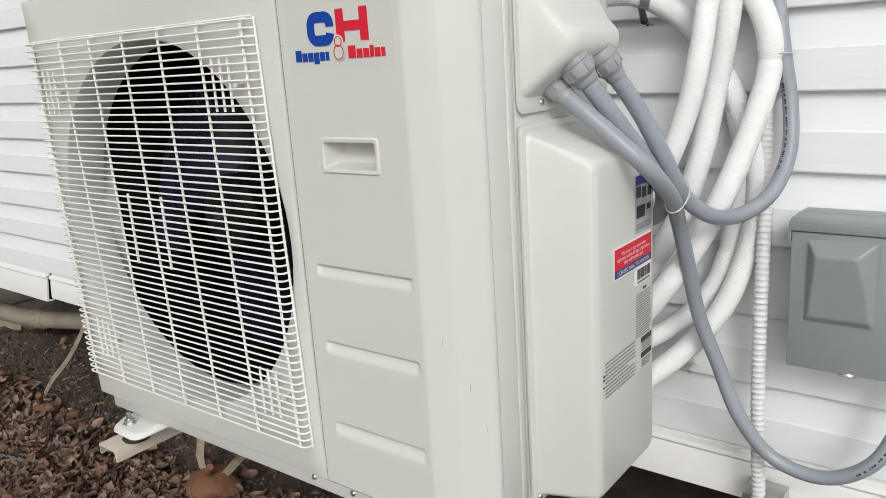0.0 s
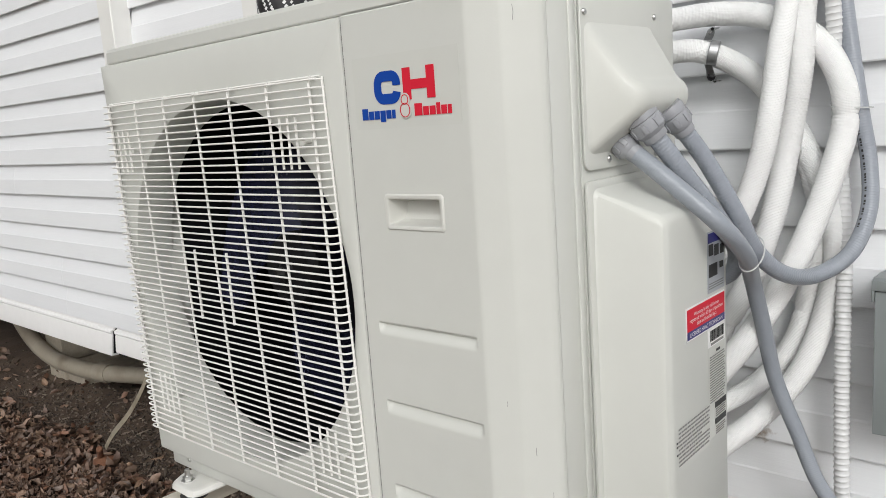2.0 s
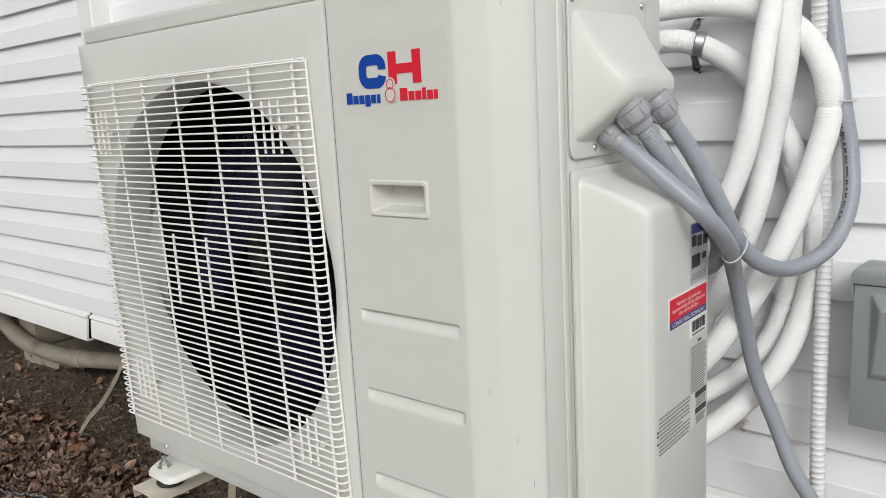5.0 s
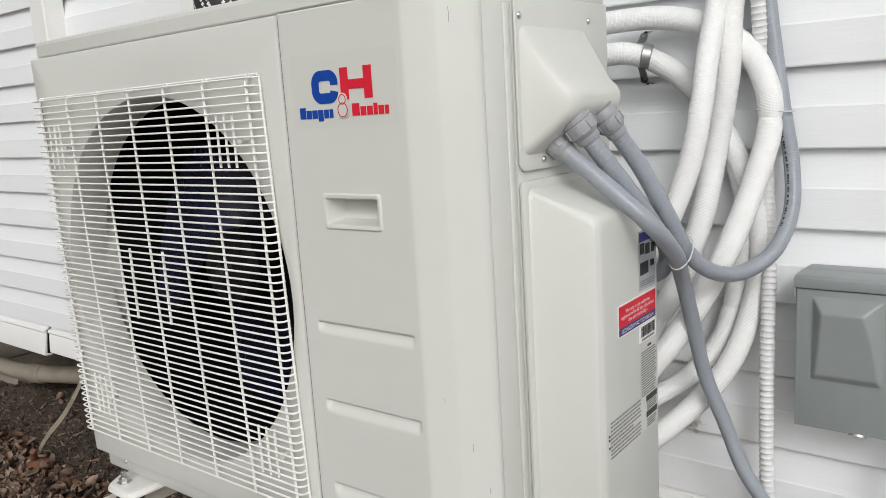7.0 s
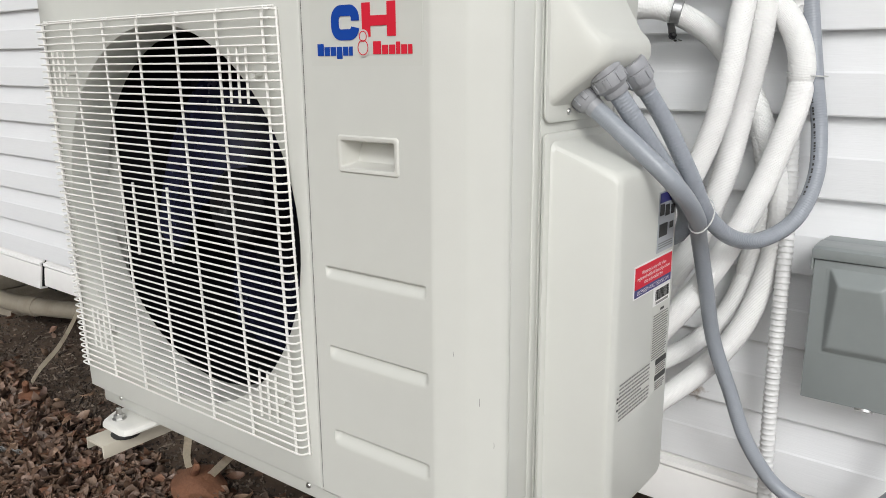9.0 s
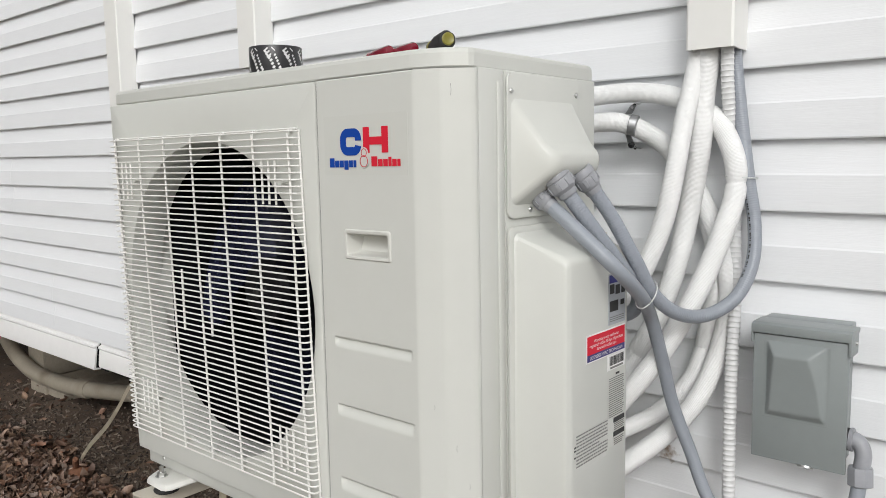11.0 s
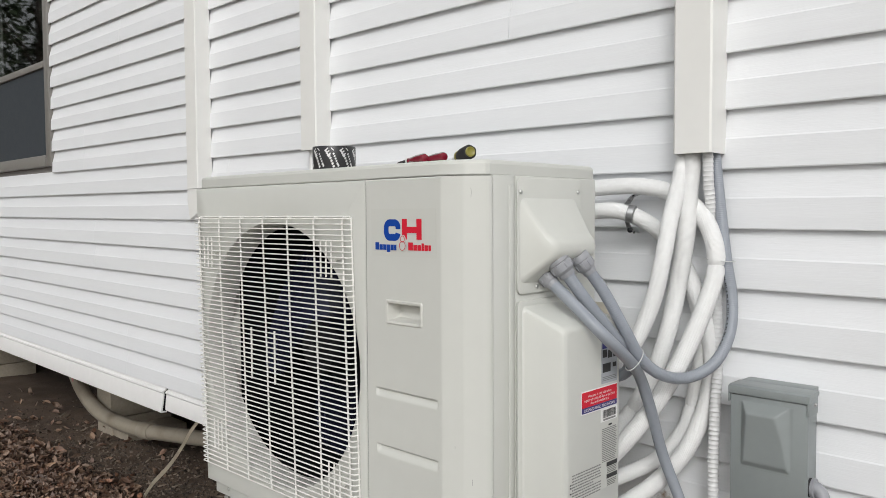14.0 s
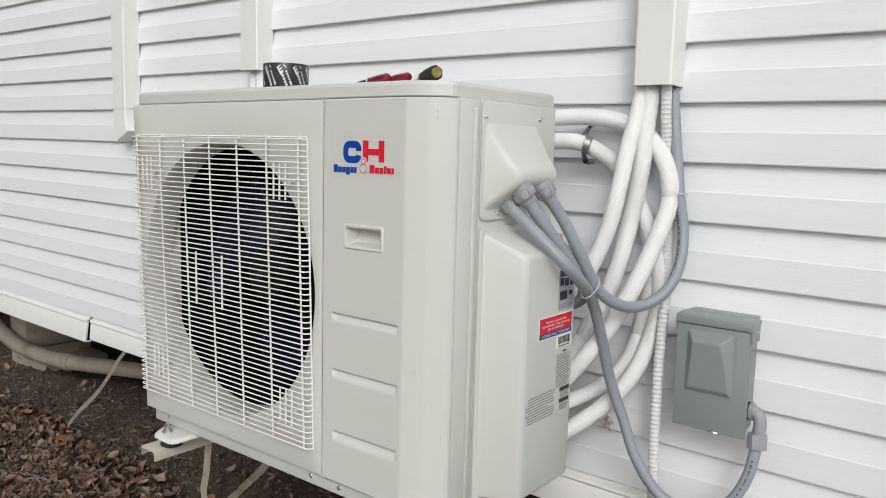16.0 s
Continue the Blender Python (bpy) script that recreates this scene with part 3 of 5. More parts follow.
FAN_C, FAN_R = (-0.577, 0.797), 0.284
unit = thing("condenser_unit", "ivory outdoor heat pump unit on wall brackets", "heat pump", at=(0, 0, 0))


def plate_with_hole(x0, x1, z0, z1, cx, cz, r, y_front, y_back, lip, n=72):
    """Front panel with a round fan mouth that turns inward."""
    bm = bmesh.new()

    def edge_point(a):
        dx, dz = math.cos(a), math.sin(a)
        k = min(((x1 if dx > 0 else x0) - cx) / dx if abs(dx) > 1e-9 else 1e9, ((z1 if dz > 0 else z0) - cz) / dz if abs(dz) > 1e-9 else 1e9)
        return cx + dx * k, cz + dz * k
    angles = sorted({2 * math.pi * k / n for k in range(n)} | {math.atan2(b - cz, a - cx) % (2 * math.pi) for a in (x0, x1) for b in (z0, z1)})
    e = 0.005
    rows = []
    for a in angles:
        ex, ez = edge_point(a)
        ux, uz = math.cos(a), math.sin(a)

        def inset(q):
            return (min(max(ex, x0 + q), x1 - q), min(max(ez, z0 + q), z1 - q))
        ix, iz = inset(e)
        jx, jz = inset(e * 0.35)
        rows.append([bm.verts.new(p) for p in (
            (ex, y_back, ez), (ex, y_front + e * 0.9, ez), (jx, y_front + e * 0.25, jz), (ix, y_front, iz),
            (cx + ux * (r + 0.012), y_front, cz + uz * (r + 0.012)), (cx + ux * (r + 0.003), y_front + 0.003, cz + uz * (r + 0.003)),
            (cx + ux * r, y_front + 0.012, cz + uz * r), (cx + ux * (r - 0.006), y_front + lip * 0.6, cz + uz * (r - 0.006)),
            (cx + ux * (r - 0.004), y_front + lip, cz + uz * (r - 0.004)))])
    for a, b in zip(rows, rows[1:] + rows[:1]):
        for k in range(len(a) - 1):
            bm.faces.new((a[k], a[k + 1], b[k + 1], b[k]))
    # the outer edge draws in a little towards the foot
    for v in bm.verts:
        if v.co.x < x0 + 0.012:
            v.co.x += 0.043 * (z1 - v.co.z)
    return bm


SEAM = -0.268
smooth(bpy.data.objects[part("fan_panel", plate_with_hole(UX0, SEAM - 0.0012, 0.455, 1.164, *FAN_C, FAN_R, 0.0, 0.06, 0.066), IVORY, unit).name], 32)


def service_panel():
    """Right front panel: flat face with a handle recess and pressed ribs, chamfered round to the side."""
    xs = [SEAM + 0.0012, SEAM + 0.004]
    fx = lambda a, b, n: [a + (b - a) * i / n for i in range(1, n + 1)]
    ribs = [(-0.242, -0.080, 0.7715, 0.0090), (-0.240, -0.079, 0.6645, 0.0105), (-0.238, -0.078, 0.5455, 0.0120)]
    xs += fx(-0.264, -0.072, 96)
    zs = [0.455, 0.458] + fx(0.458, 1.158, 420) + [1.162, 1.164]
    def depth(x, z):
        d = 0.0
        for a, b, c, h in ribs:
            u = (z - c) / h
            end = max(a + h - x, x - (b - h), 0) / h
            if abs(u) < 1 and end < 1:
                f = (1 - u) / 0.5 if u > 0.5 else (u + 1) / 1.5
                f = f * f * (3 - 2 * f)
                d = max(d, 0.0065 * f * (1 - end ** 3))
        return d
    bm = bmesh.new()
    hx0, hx1, hz0, hz1 = -0.2085, -0.1195, 0.9045, 0.9415
    grid = [[bm.verts.new((x, depth(x, z) + (0.002 if k in (0, len(zs) - 1) or i == 0 else 0), z)) for i, x in enumerate(xs)] for k, z in enumerate(zs)]
    for k in range(len(zs) - 1):
        for i in range(len(xs) - 1):
            cx, cz = (xs[i] + xs[i + 1]) / 2, (zs[k] + zs[k + 1]) / 2
            if hx0 < cx < hx1 and hz0 < cz < hz1:
                continue
            bm.faces.new((grid[k][i], grid[k][i + 1], grid[k + 1][i + 1], grid[k + 1][i]))
    # chamfer round the corner to the side
    turn = [(-0.0695, 0.0004), (-0.067, 0.0013), (-0.0355, 0.0133), (-0.0325, 0.0148), (-0.0300, 0.0170), (-0.0045, 0.0415), (-0.0022, 0.0442), (-0.0005, 0.0475), (0.0, 0.0515)]
    last = [g[-1] for g in grid]
    for x, y in turn:
        nxt = [bm.verts.new((x, y, z)) for z in zs]
        for k in range(len(zs) - 1):
            bm.faces.new((last[k], nxt[k], nxt[k + 1], last[k + 1]))
        last = nxt
    return smooth(part("service_panel", bm, IVORY, unit), 18)


sp = service_panel()


def handle_recess():
    x0, x1, z0, z1 = -0.2112, -0.1168, 0.9015, 0.9445

    def rr(g, y, r):
        out = []
        for cx, cz, s in ((x1 - g - r, z1 - g - r, 0), (x0 + g + r, z1 - g - r, 90), (x0 + g + r, z0 + g + r, 180), (x1 - g - r, z0 + g + r, 270)):
            out += [(cx + r * math.cos(radians(s + t)), y, cz + r * math.sin(radians(s + t))) for t in (0, 22, 45, 68, 90)]
        return out
    # rounded raised rim, then a pocket whose floor slopes out towards its foot
    deep = [(x, 0.034 - 0.016 * (z1 - z) / (z1 - z0), z) for x, y, z in rr(0.0105, 0, 0.002)]
    bm = loft([rr(-0.0010, 0.0020, 0.0045), rr(-0.0008, 0.0000, 0.0045), rr(0.0000, -0.0014, 0.0045), rr(0.0010, -0.0020, 0.0040),
               rr(0.0042, -0.0020, 0.0030), rr(0.0052, -0.0014, 0.0028), rr(0.0060, 0.0004, 0.0026), rr(0.0068, 0.008, 0.0024), rr(0.0080, 0.016, 0.0022), deep], True)
    return part("handle_recess", bm, IVORY_PLASTIC, unit, "recessed ivory grip with raised rim")


handle_recess()

# body shell, lid, base
part("side_panel", box(-0.012, 0.0, 0.0538, 0.1114, 0.442, 1.166, 0.002), IVORY, unit)
part("side_panel", box(-0.012, -0.0010, 0.1145, 0.364, 0.442, 1.166, 0.002), IVORY, unit)
# added near-black strips paint the shadow lines of the panel seams
part("seam_shade", box(-0.0115, -0.0045, 0.1115, 0.1144, 0.445, 1.160), DARK, unit)
part("seam_shade", box(SEAM - 0.0011, SEAM + 0.0011, 0.0035, 0.010, 0.458, 1.160), DARK, unit)
part("edge_bead", box(-0.001, 0.0022, 0.094, 0.104, 0.46, 1.150, 0.0018), IVORY, unit)
part("left_panel", box(-0.868, -0.856, 0.061, 0.364, 0.442, 1.166, 0.002), IVORY, unit)
part("rear_coil", box(-0.855, -0.30, 0.346, 0.362, 0.442, 1.164), FIN, unit, "dark finned heat exchanger coil")
part("rear_panel", box(-0.299, -0.013, 0.354, 0.364, 0.442, 1.166, 0.002), IVORY, unit)
# divider and added cavity sheets are near-black, painting the shade inside
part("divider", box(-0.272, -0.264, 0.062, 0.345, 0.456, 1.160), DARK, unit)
part("cavity_shade", box(-0.8555, -0.853, 0.087, 0.345, 0.456, 1.160), DARK, unit)
part("cavity_shade", box(-0.852, -0.273, 0.087, 0.345, 1.150, 1.158), DARK, unit)
part("floor_shade", box(-0.852, -0.273, 0.064, 0.345, 0.4550, 0.4600), DARK, unit, "added black slab for the shade on the base below the fan")


def lid():
    x0, x1 = -0.892, -0.004
    plan = []
    for cx, cy, s, r in ((x1 - 0.008, 0.358, 0, 0.008), (x0 + 0.008, 0.358, 90, 0.008), (x0 + 0.012, 0.016, 180, 0.012)):
        plan += [(cx + r * math.cos(radians(s + t)), cy + r * math.sin(radians(s + t))) for t in (0, 30, 60, 90)]
    plan += [(-0.082, 0.004), (-0.074, 0.0046), (-0.036, 0.0165), (-0.029, 0.0205), (-0.007, 0.0425), (-0.004, 0.050)]
    cx, cy = (x0 + x1) / 2, 0.19

    def ring(g, z):
        return [(cx + (x - cx) * (1 - g / 0.45), cy + (y - cy) * (1 - g / 0.18), z) for x, y in plan]
    bm = loft([ring(0.004, 1.1646), ring(0.0012, 1.1652), ring(0.0, 1.1672), ring(0.0005, 1.1845), ring(0.0022, 1.1893), ring(0.0060, 1.1915), ring(0.012, 1.1922), ring(0.05, 1.1930), ring(0.18 * 0.9, 1.1930)])
    return smooth(part("lid", bm, IVORY, unit), 16)


lid()


def base_pan():
    bm = prism([(-0.866, 0.018), (-0.075, 0.018), (-0.012, 0.058), (-0.012, 0.360), (-0.866, 0.360)], 0.421, 0.4542, "z", 0.003)
    return part("base_pan", bm, IVORY, unit)


base_pan()


def screw(pos, axis, parent, r=0.0045):
    bm = turned([(r, 0), (r, 0.0012), (r * 0.75, 0.0026), (r * 0.35, 0.0032)], 14, pos, axis)
    return part("screw", bm, STEEL, parent, "small steel screw")


for p in ((-0.806, 0.018, 0.440), (-0.315, 0.018, 0.438), (-0.236, 0.018, 0.436)):
    screw(p, (0, -1, 0), unit)


# fan guard
def wire_path(pts, r, sides=6):
    bm = bmesh.new()
    c = [Vector(p) for p in pts]
    rings = []
    for i, q in enumerate(c):
        d = (c[min(i + 1, len(c) - 1)] - c[max(i - 1, 0)]).normalized()
        s = d.cross(Vector((0.31, 0.77, 0.55))).normalized()
        o = d.cross(s)
        rings.append([bm.verts.new(q + (s * math.cos(a) + o * math.sin(a)) * r) for a in (2 * math.pi * k / sides for k in range(sides))])
    for a, b in zip(rings, rings[1:]):
        for k in range(sides):
            bm.faces.new((a[k], a[(k + 1) % sides], b[(k + 1) % sides], b[k]))
    bm.faces.new(rings[0][::-1])
    bm.faces.new(rings[-1])
    return bm


def fan_guard():
    x0, x1, z0, z1, y = -0.852, -0.286, 0.508, 1.092, -0.016
    lean = lambda zz: -0.034 * (zz - z0)
    top = z1 + 0.0040
    guard = part("fan_guard", wire_path([(x0 + lean(top), -0.0030, top), (x1 + lean(top) - 0.004, -0.0030, top)], 0.0018), WIRE, unit, "ivory wire fan guard")
    n = 55
    for k in range(0, n + 1):
        zz = z0 + (z1 - z0) * k / n
        o = lean(zz)
        pts = [(x0 - 0.010 + o, 0.001, zz), (x0 - 0.0125 + o, y + 0.009, zz), (x0 - 0.0130 + o, y + 0.006, zz), (x0 - 0.012 + o, y + 0.0028, zz), (x0 - 0.009 + o, y + 0.0008, zz), (x0 - 0.004 + o, y, zz)]
        pts += [(x0 + (x1 - x0) * i / 3 + o, y, zz) for i in (0.15, 1.5)]
        pts += [(x1 - 0.010 + o, y, zz), (x1 - 0.0055 + o, y + 0.0008, zz), (x1 - 0.0022 + o, y + 0.0030, zz), (x1 - 0.0004 + o, y + 0.0062, zz), (x1 + o, y + 0.010, zz), (x1 + o, -0.001, zz)]
        part("guard_wire", wire_path(pts, 0.00145), WIRE, guard)
    for xx in (-0.848, -0.757, -0.666, -0.575, -0.484, -0.393, -0.302):
        t, b = xx + lean(z1), xx
        part("guard_upright", wire_path([(t, -0.001, z1 + 0.0032), (t, y + 0.007, z1 + 0.0032), (t, y + 0.0045, z1 + 0.001), (t, y + 0.0035, z1 - 0.006), (b, y + 0.0035, z0 + 0.006), (b, y + 0.0038, z0 - 0.0030)], 0.0020), WIRE, guard)
    for xb, yb in ((x0 - 0.0118, -0.0035), (x1 + 0.0005, -0.0035)):
        part("guard_upright", wire_path([(xb + lean(z1), yb, z1 + 0.003), (xb, yb, z0 - 0.003)], 0.0018), WIRE, guard)
    for cx, zc in ((-0.828, 1.014), (-0.373, 1.014), (-0.354, 0.578), (-0.796, 0.582)):
        for k in (-1, 0, 1):
            part("guard_stay", wire_path([(cx + 0.017 * k, y + 0.0035, zc + 0.036), (cx + 0.017 * k, y + 0.0035, zc - 0.036)], 0.0018), WIRE, guard)
        bm = turned([(0.003, 0.0), (0.003, 0.013), (0.0055, 0.014), (0.005, 0.016)], 12, (cx + 0.03, 0.001, zc), (0, -1, 0))
        part("guard_clip", bm, IVORY_PLASTIC, guard)
    for xx in (-0.645, -0.555):
        part("guard_stay", wire_path([(xx, y + 0.0035, 0.852), (xx, y + 0.0035, 0.738)], 0.0022), WIRE, guard)
    return guard


fan_guard()


def fan():
    f = thing("fan", "", "")
    f.parent = unit
    f.location = (FAN_C[0], 0.15, FAN_C[1])
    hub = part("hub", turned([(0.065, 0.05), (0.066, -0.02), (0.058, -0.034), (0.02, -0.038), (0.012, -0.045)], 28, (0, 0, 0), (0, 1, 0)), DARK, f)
    part("nut", turned([(0.011, 0), (0.011, 0.014), (0.006, 0.018)], 6, (0, -0.036, 0), (0, -1, 0)), RUBBER, hub, "dark shaft nut")
    bm = bmesh.new()
    rows = []
    nr, na = 8, 10
    for i in range(nr + 1):
        r = 0.060 + (0.262 - 0.060) * i / nr
        span = radians(70 + 28 * math.sin(math.pi * i / nr))
        lead = radians(26) * (i / nr) ** 1.6
        row_v = []
        for j in range(na + 1):
            t = j / na
            a = lead + span * t
            y = 0.045 - 0.085 * t * (0.9 - 0.25 * i / nr) + 0.010 * math.sin(math.pi * t)
            row_v.append(bm.verts.new((r * math.cos(a), y, r * math.sin(a))))
        rows.append(row_v)
    for a, b in zip(rows, rows[1:]):
        for j in range(na):
            bm.faces.new((a[j], a[j + 1], b[j + 1], b[j]))
    bmesh.ops.solidify(bm, geom=bm.faces[:], thickness=0.003)
    blade = part("blade", bm, FAN, f)
    for k in (1, 2):
        o = blade.copy()
        scene.collection.objects.link(o)
        o.rotation_euler = (0, radians(120 * k), 0)
    f.rotation_euler = (0, radians(140), 0)
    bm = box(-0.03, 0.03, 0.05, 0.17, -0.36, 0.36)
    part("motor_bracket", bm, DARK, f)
    return f


fan_ob = fan()


# side covers
def rounded_plate(x0, x1, y0, y1, z0, z1, r):
    """Upright sheet with rounded corners and a softened outer edge."""
    def edge(g):
        out = []
        for cy, cz, a in ((y1 - r, z1 - r, 0), (y0 + r, z1 - r, 90), (y0 + r, z0 + r, 180), (y1 - r, z0 + r, 270)):
            out += [(cy + (r - g) * math.cos(radians(a + t)), cz + (r - g) * math.sin(radians(a + t))) for t in (0, 22, 45, 68, 90)]
        return out
    return loft([[(x, u, v) for u, v in edge(g)] for x, g in ((x0, 0), (x1 - 0.0010, 0), (x1 - 0.0003, 0.0004), (x1, 0.0012))])


def hood():
    h = part("conduit_hood", rounded_plate(0.0014, 0.0040, 0.1145, 0.311, 0.959, 1.163, 0.012), IVORY, unit, "ivory cover plate with bulged hood")
    def ring(x, y0, y1, z0, z1, r):
        out = []
        for cy, cz, s in ((y1 - r, z1 - r, 0), (y0 + r, z1 - r, 90), (y0 + r, z0 + r, 180), (y1 - r, z0 + r, 270)):
            out += [(x(cy + r * math.cos(radians(s + t)), cz + r * math.sin(radians(s + t))) if callable(x) else x, cy + r * math.cos(radians(s + t)), cz + r * math.sin(radians(s + t))) for t in (0, 30, 60, 90)]
        return out
    rings = [ring(0.002, 0.119, 0.292, 0.976, 1.129, 0.012), ring(0.0050, 0.1225, 0.290, 0.979, 1.126, 0.012),
             ring(0.0095, 0.1265, 0.288, 0.983, 1.118, 0.011),
             ring(0.042, 0.1430, 0.2825, 1.012, 1.066, 0.011), ring(0.049, 0.1455, 0.2805, 1.017, 1.060, 0.012), ring(0.0545, 0.1490, 0.2775, 1.022, 1.0560, 0.012),
             ring(0.0585, 0.1545, 0.2735, 1.027, 1.0520, 0.012), ring(0.0608, 0.160, 0.268, 1.032, 1.0480, 0.0077), ring(0.0615, 0.167, 0.261, 1.037, 1.043, 0.003)]
    smooth(part("bulge", loft(rings), IVORY, h), 60)
    for p in ((0.0040, 0.122, 1.138), (0.0040, 0.296, 1.140), (0.0040, 0.168, 0.970), (0.0040, 0.292, 0.967)):
        screw(p, (1, 0, 0), h, 0.004)
    return h


hood_ob = hood()


def valve_cover():
    def ring(g, x, ztop, zbot, y0, y1, r):
        out = []
        for cy, cz, s in ((y1 - r, ztop - r, 0), (y0 + r, ztop - r, 90), (y0 + r, zbot + r, 180), (y1 - r, zbot + r, 270)):
            out += [(x, cy + r * math.cos(radians(s + t)), cz + r * math.sin(radians(s + t))) for t in (0, 30, 60, 90)]
        return out
    rings = [ring(0, 0.0012, 0.947, 0.440, 0.1145, 0.307, 0.008), ring(0, 0.0048, 0.947, 0.440, 0.1140, 0.307, 0.008),
             ring(0, 0.0065, 0.944, 0.443, 0.1170, 0.307, 0.009), ring(0, 0.0068, 0.938, 0.449, 0.1235, 0.3065, 0.010),
             ring(0, 0.0110, 0.934, 0.453, 0.1255, 0.3060, 0.010), ring(0, 0.083, 0.909, 0.466, 0.1272, 0.304, 0.012),
             ring(0, 0.089, 0.905, 0.469, 0.1300, 0.303, 0.012), ring(0, 0.0918, 0.901, 0.472, 0.1345, 0.301, 0.012), ring(0, 0.093, 0.897, 0.476, 0.1400, 0.299, 0.010)]
    c = part("valve_cover", loft(rings), IVORY, unit, "bulged ivory valve cover with labels")
    return c


cover = valve_cover()
screw((0.0066, 0.128, 0.452), (1, 0, 0), cover, 0.004)


# connectors where the conduits enter the hood, each belongs to its conduit
def gland(pos, aim, conduit, r=0.021):
    d = (Vector(aim) - Vector(pos)).normalized()
    n = part("nut", turned([(r * 0.9, -0.008), (r * 1.0, -0.004), (r * 1.0, 0.003), (r * 0.93, 0.004), (r * 0.96, 0.006), (r * 0.93, 0.019), (r * 0.80, 0.023), (r * 0.72, 0.0245), (r * 0.70, 0.031), (r * 0.66, 0.0325)], 20, pos, d), FITTING, conduit, "grey plastic conduit connector")
    q = d.to_track_quat("Z", "Y").to_matrix()
    if conduit is not c3:
        part("gasket", turned([(r * 1.02, -0.0105), (r * 1.06, -0.009), (r * 1.06, -0.006), (r * 1.02, -0.005)], 20, pos, d), RUBBER, n, "black rubber gasket")
    for k in range(7):
        a = 2 * math.pi * k / 7
        c = Vector(pos) + q @ Vector((r * 0.96 * math.cos(a), r * 0.96 * math.sin(a), 0.0125))
        bm = box(-0.0034, 0.0034, -0.0010, 0.0010, -0.0060, 0.0060, 0.0009, 2)
        for v in bm.verts:
            v.co = c + q @ (Matrix.Rotation(a + math.pi / 2, 3, "Z") @ v.co)
        part("grip_rib", bm, FITTING, n)


for pts, c in ((RUN_POWER, c1), (RUN_TUCKED, c2), (RUN_RISING, c3)):
    a, b = Vector(pts[0]), Vector(pts[1])
    d = (b - a).normalized()
    gland(a - d * (0.020 if c is c3 else 0.013), b, c, {c1: 0.0166, c2: 0.0212, c3: 0.0182}[c])

# printed marks: flat plain shapes on the front and the cover
mark = thing("maker_sticker", "blue and red maker mark on clear film, on front panel", "sticker")
part("film", box(-0.250, -0.080, -0.0003, 0.0004, 1.024, 1.110), CLEAR, mark, soft=False)


def flat(name, a, b, c, d, material, parent, y=-0.0012, label=""):
    return part(name, box(a, b, y, y + 0.0005, c, d), material, parent, label, soft=False)


def ribbon(name, pts, width, material, parent, y=-0.0012):
    """A flat printed band of even width along a bent line, with mitred bends."""
    bm = bmesh.new()
    p = [Vector((a, b)) for a, b in pts]
    rows = []
    for i, q in enumerate(p):
        u = (q - p[max(i - 1, 0)]).normalized() if i else (p[1] - q).normalized()
        v = (p[min(i + 1, len(p) - 1)] - q).normalized() if i < len(p) - 1 else u
        m = (u + v).normalized()
        w = width / 2 / max(0.5, m.dot(u))
        rows.append([bm.verts.new((q.x - m.y * w * sgn, y + dy, q.y + m.x * w * sgn)) for sgn in (1, -1) for dy in (0, 0.0004)])
    for a, b in zip(rows, rows[1:]):
        for c, d in ((0, 2), (2, 3), (3, 1), (1, 0)):
            bm.faces.new((a[c], a[d], b[d], b[c]))
    bm.faces.new((rows[0][0], rows[0][1], rows[0][3], rows[0][2]))
    bm.faces.new((rows[-1][0], rows[-1][2], rows[-1][3], rows[-1][1]))
    return part(name, bm, material, parent, soft=False)


def bend(cx, cz, r, a0, a1, n=7):
    return [(cx + r * math.cos(radians(a0 + (a1 - a0) * k / n)), cz + r * math.sin(radians(a0 + (a1 - a0) * k / n))) for k in range(n + 1)]


ribbon("blue_hook", [(-0.1765, 1.0735)] + bend(-0.1850, 1.0765, 0.0085, 0, 90) + bend(-0.1985, 1.0755, 0.0095, 90, 180) + bend(-0.1985, 1.0680, 0.0095, 180, 270)
       + bend(-0.1850, 1.0670, 0.0085, 270, 355), 0.0122, BLUE, mark)
for b in ((-0.1660, -0.1535, 1.0555, 1.0920), (-0.1290, -0.1165, 1.0555, 1.0920), (-0.1534, -0.1291, 1.0670, 1.0780)):
    flat("red_bar", *b, RED, mark)
for k, (cz, r) in enumerate(((1.0560, 0.0056), (1.0440, 0.0080))):
    loop = [(-0.1640 + r * 0.95 * math.cos(a), cz + r * math.sin(a)) for a in (2 * math.pi * i / 20 for i in range(21))]
    part("pale_disc", turned([(r + 0.0020, 0), (r + 0.0020, 0.0004)], 24, (-0.1640, -0.0012 - 0.0003 * k, cz), (0, -1, 0)), CLEAR, mark, soft=False)
    ribbon("red_ring", loop, 0.0009, RED, mark, -0.0024 - 0.0003 * k)
# the maker's name, as a row of upright bars
for x, w, low, high in ((-0.2380, 0.0100, 1.0355, 1.0490), (-0.2265, 0.0085, 1.0355, 1.0455), (-0.2165, 0.0085, 1.0355, 1.0455), (-0.2065, 0.0085, 1.0320, 1.0455), (-0.1965, 0.0080, 1.0355, 1.0455), (-0.1870, 0.0055, 1.0355, 1.0455)):
    flat("blue_line", x, x + w, low, high, BLUE, mark)
for x, w, low, high in ((-0.1500, 0.0115, 1.0365, 1.0505), (-0.1368, 0.0086, 1.0365, 1.0465), (-0.1266, 0.0086, 1.0365, 1.0465), (-0.1164, 0.0056, 1.0365, 1.0495), (-0.1092, 0.0082, 1.0365, 1.0465), (-0.0994, 0.0056, 1.0365, 1.0465)):
    flat("red_line", x, x + w, low, high, RED, mark)


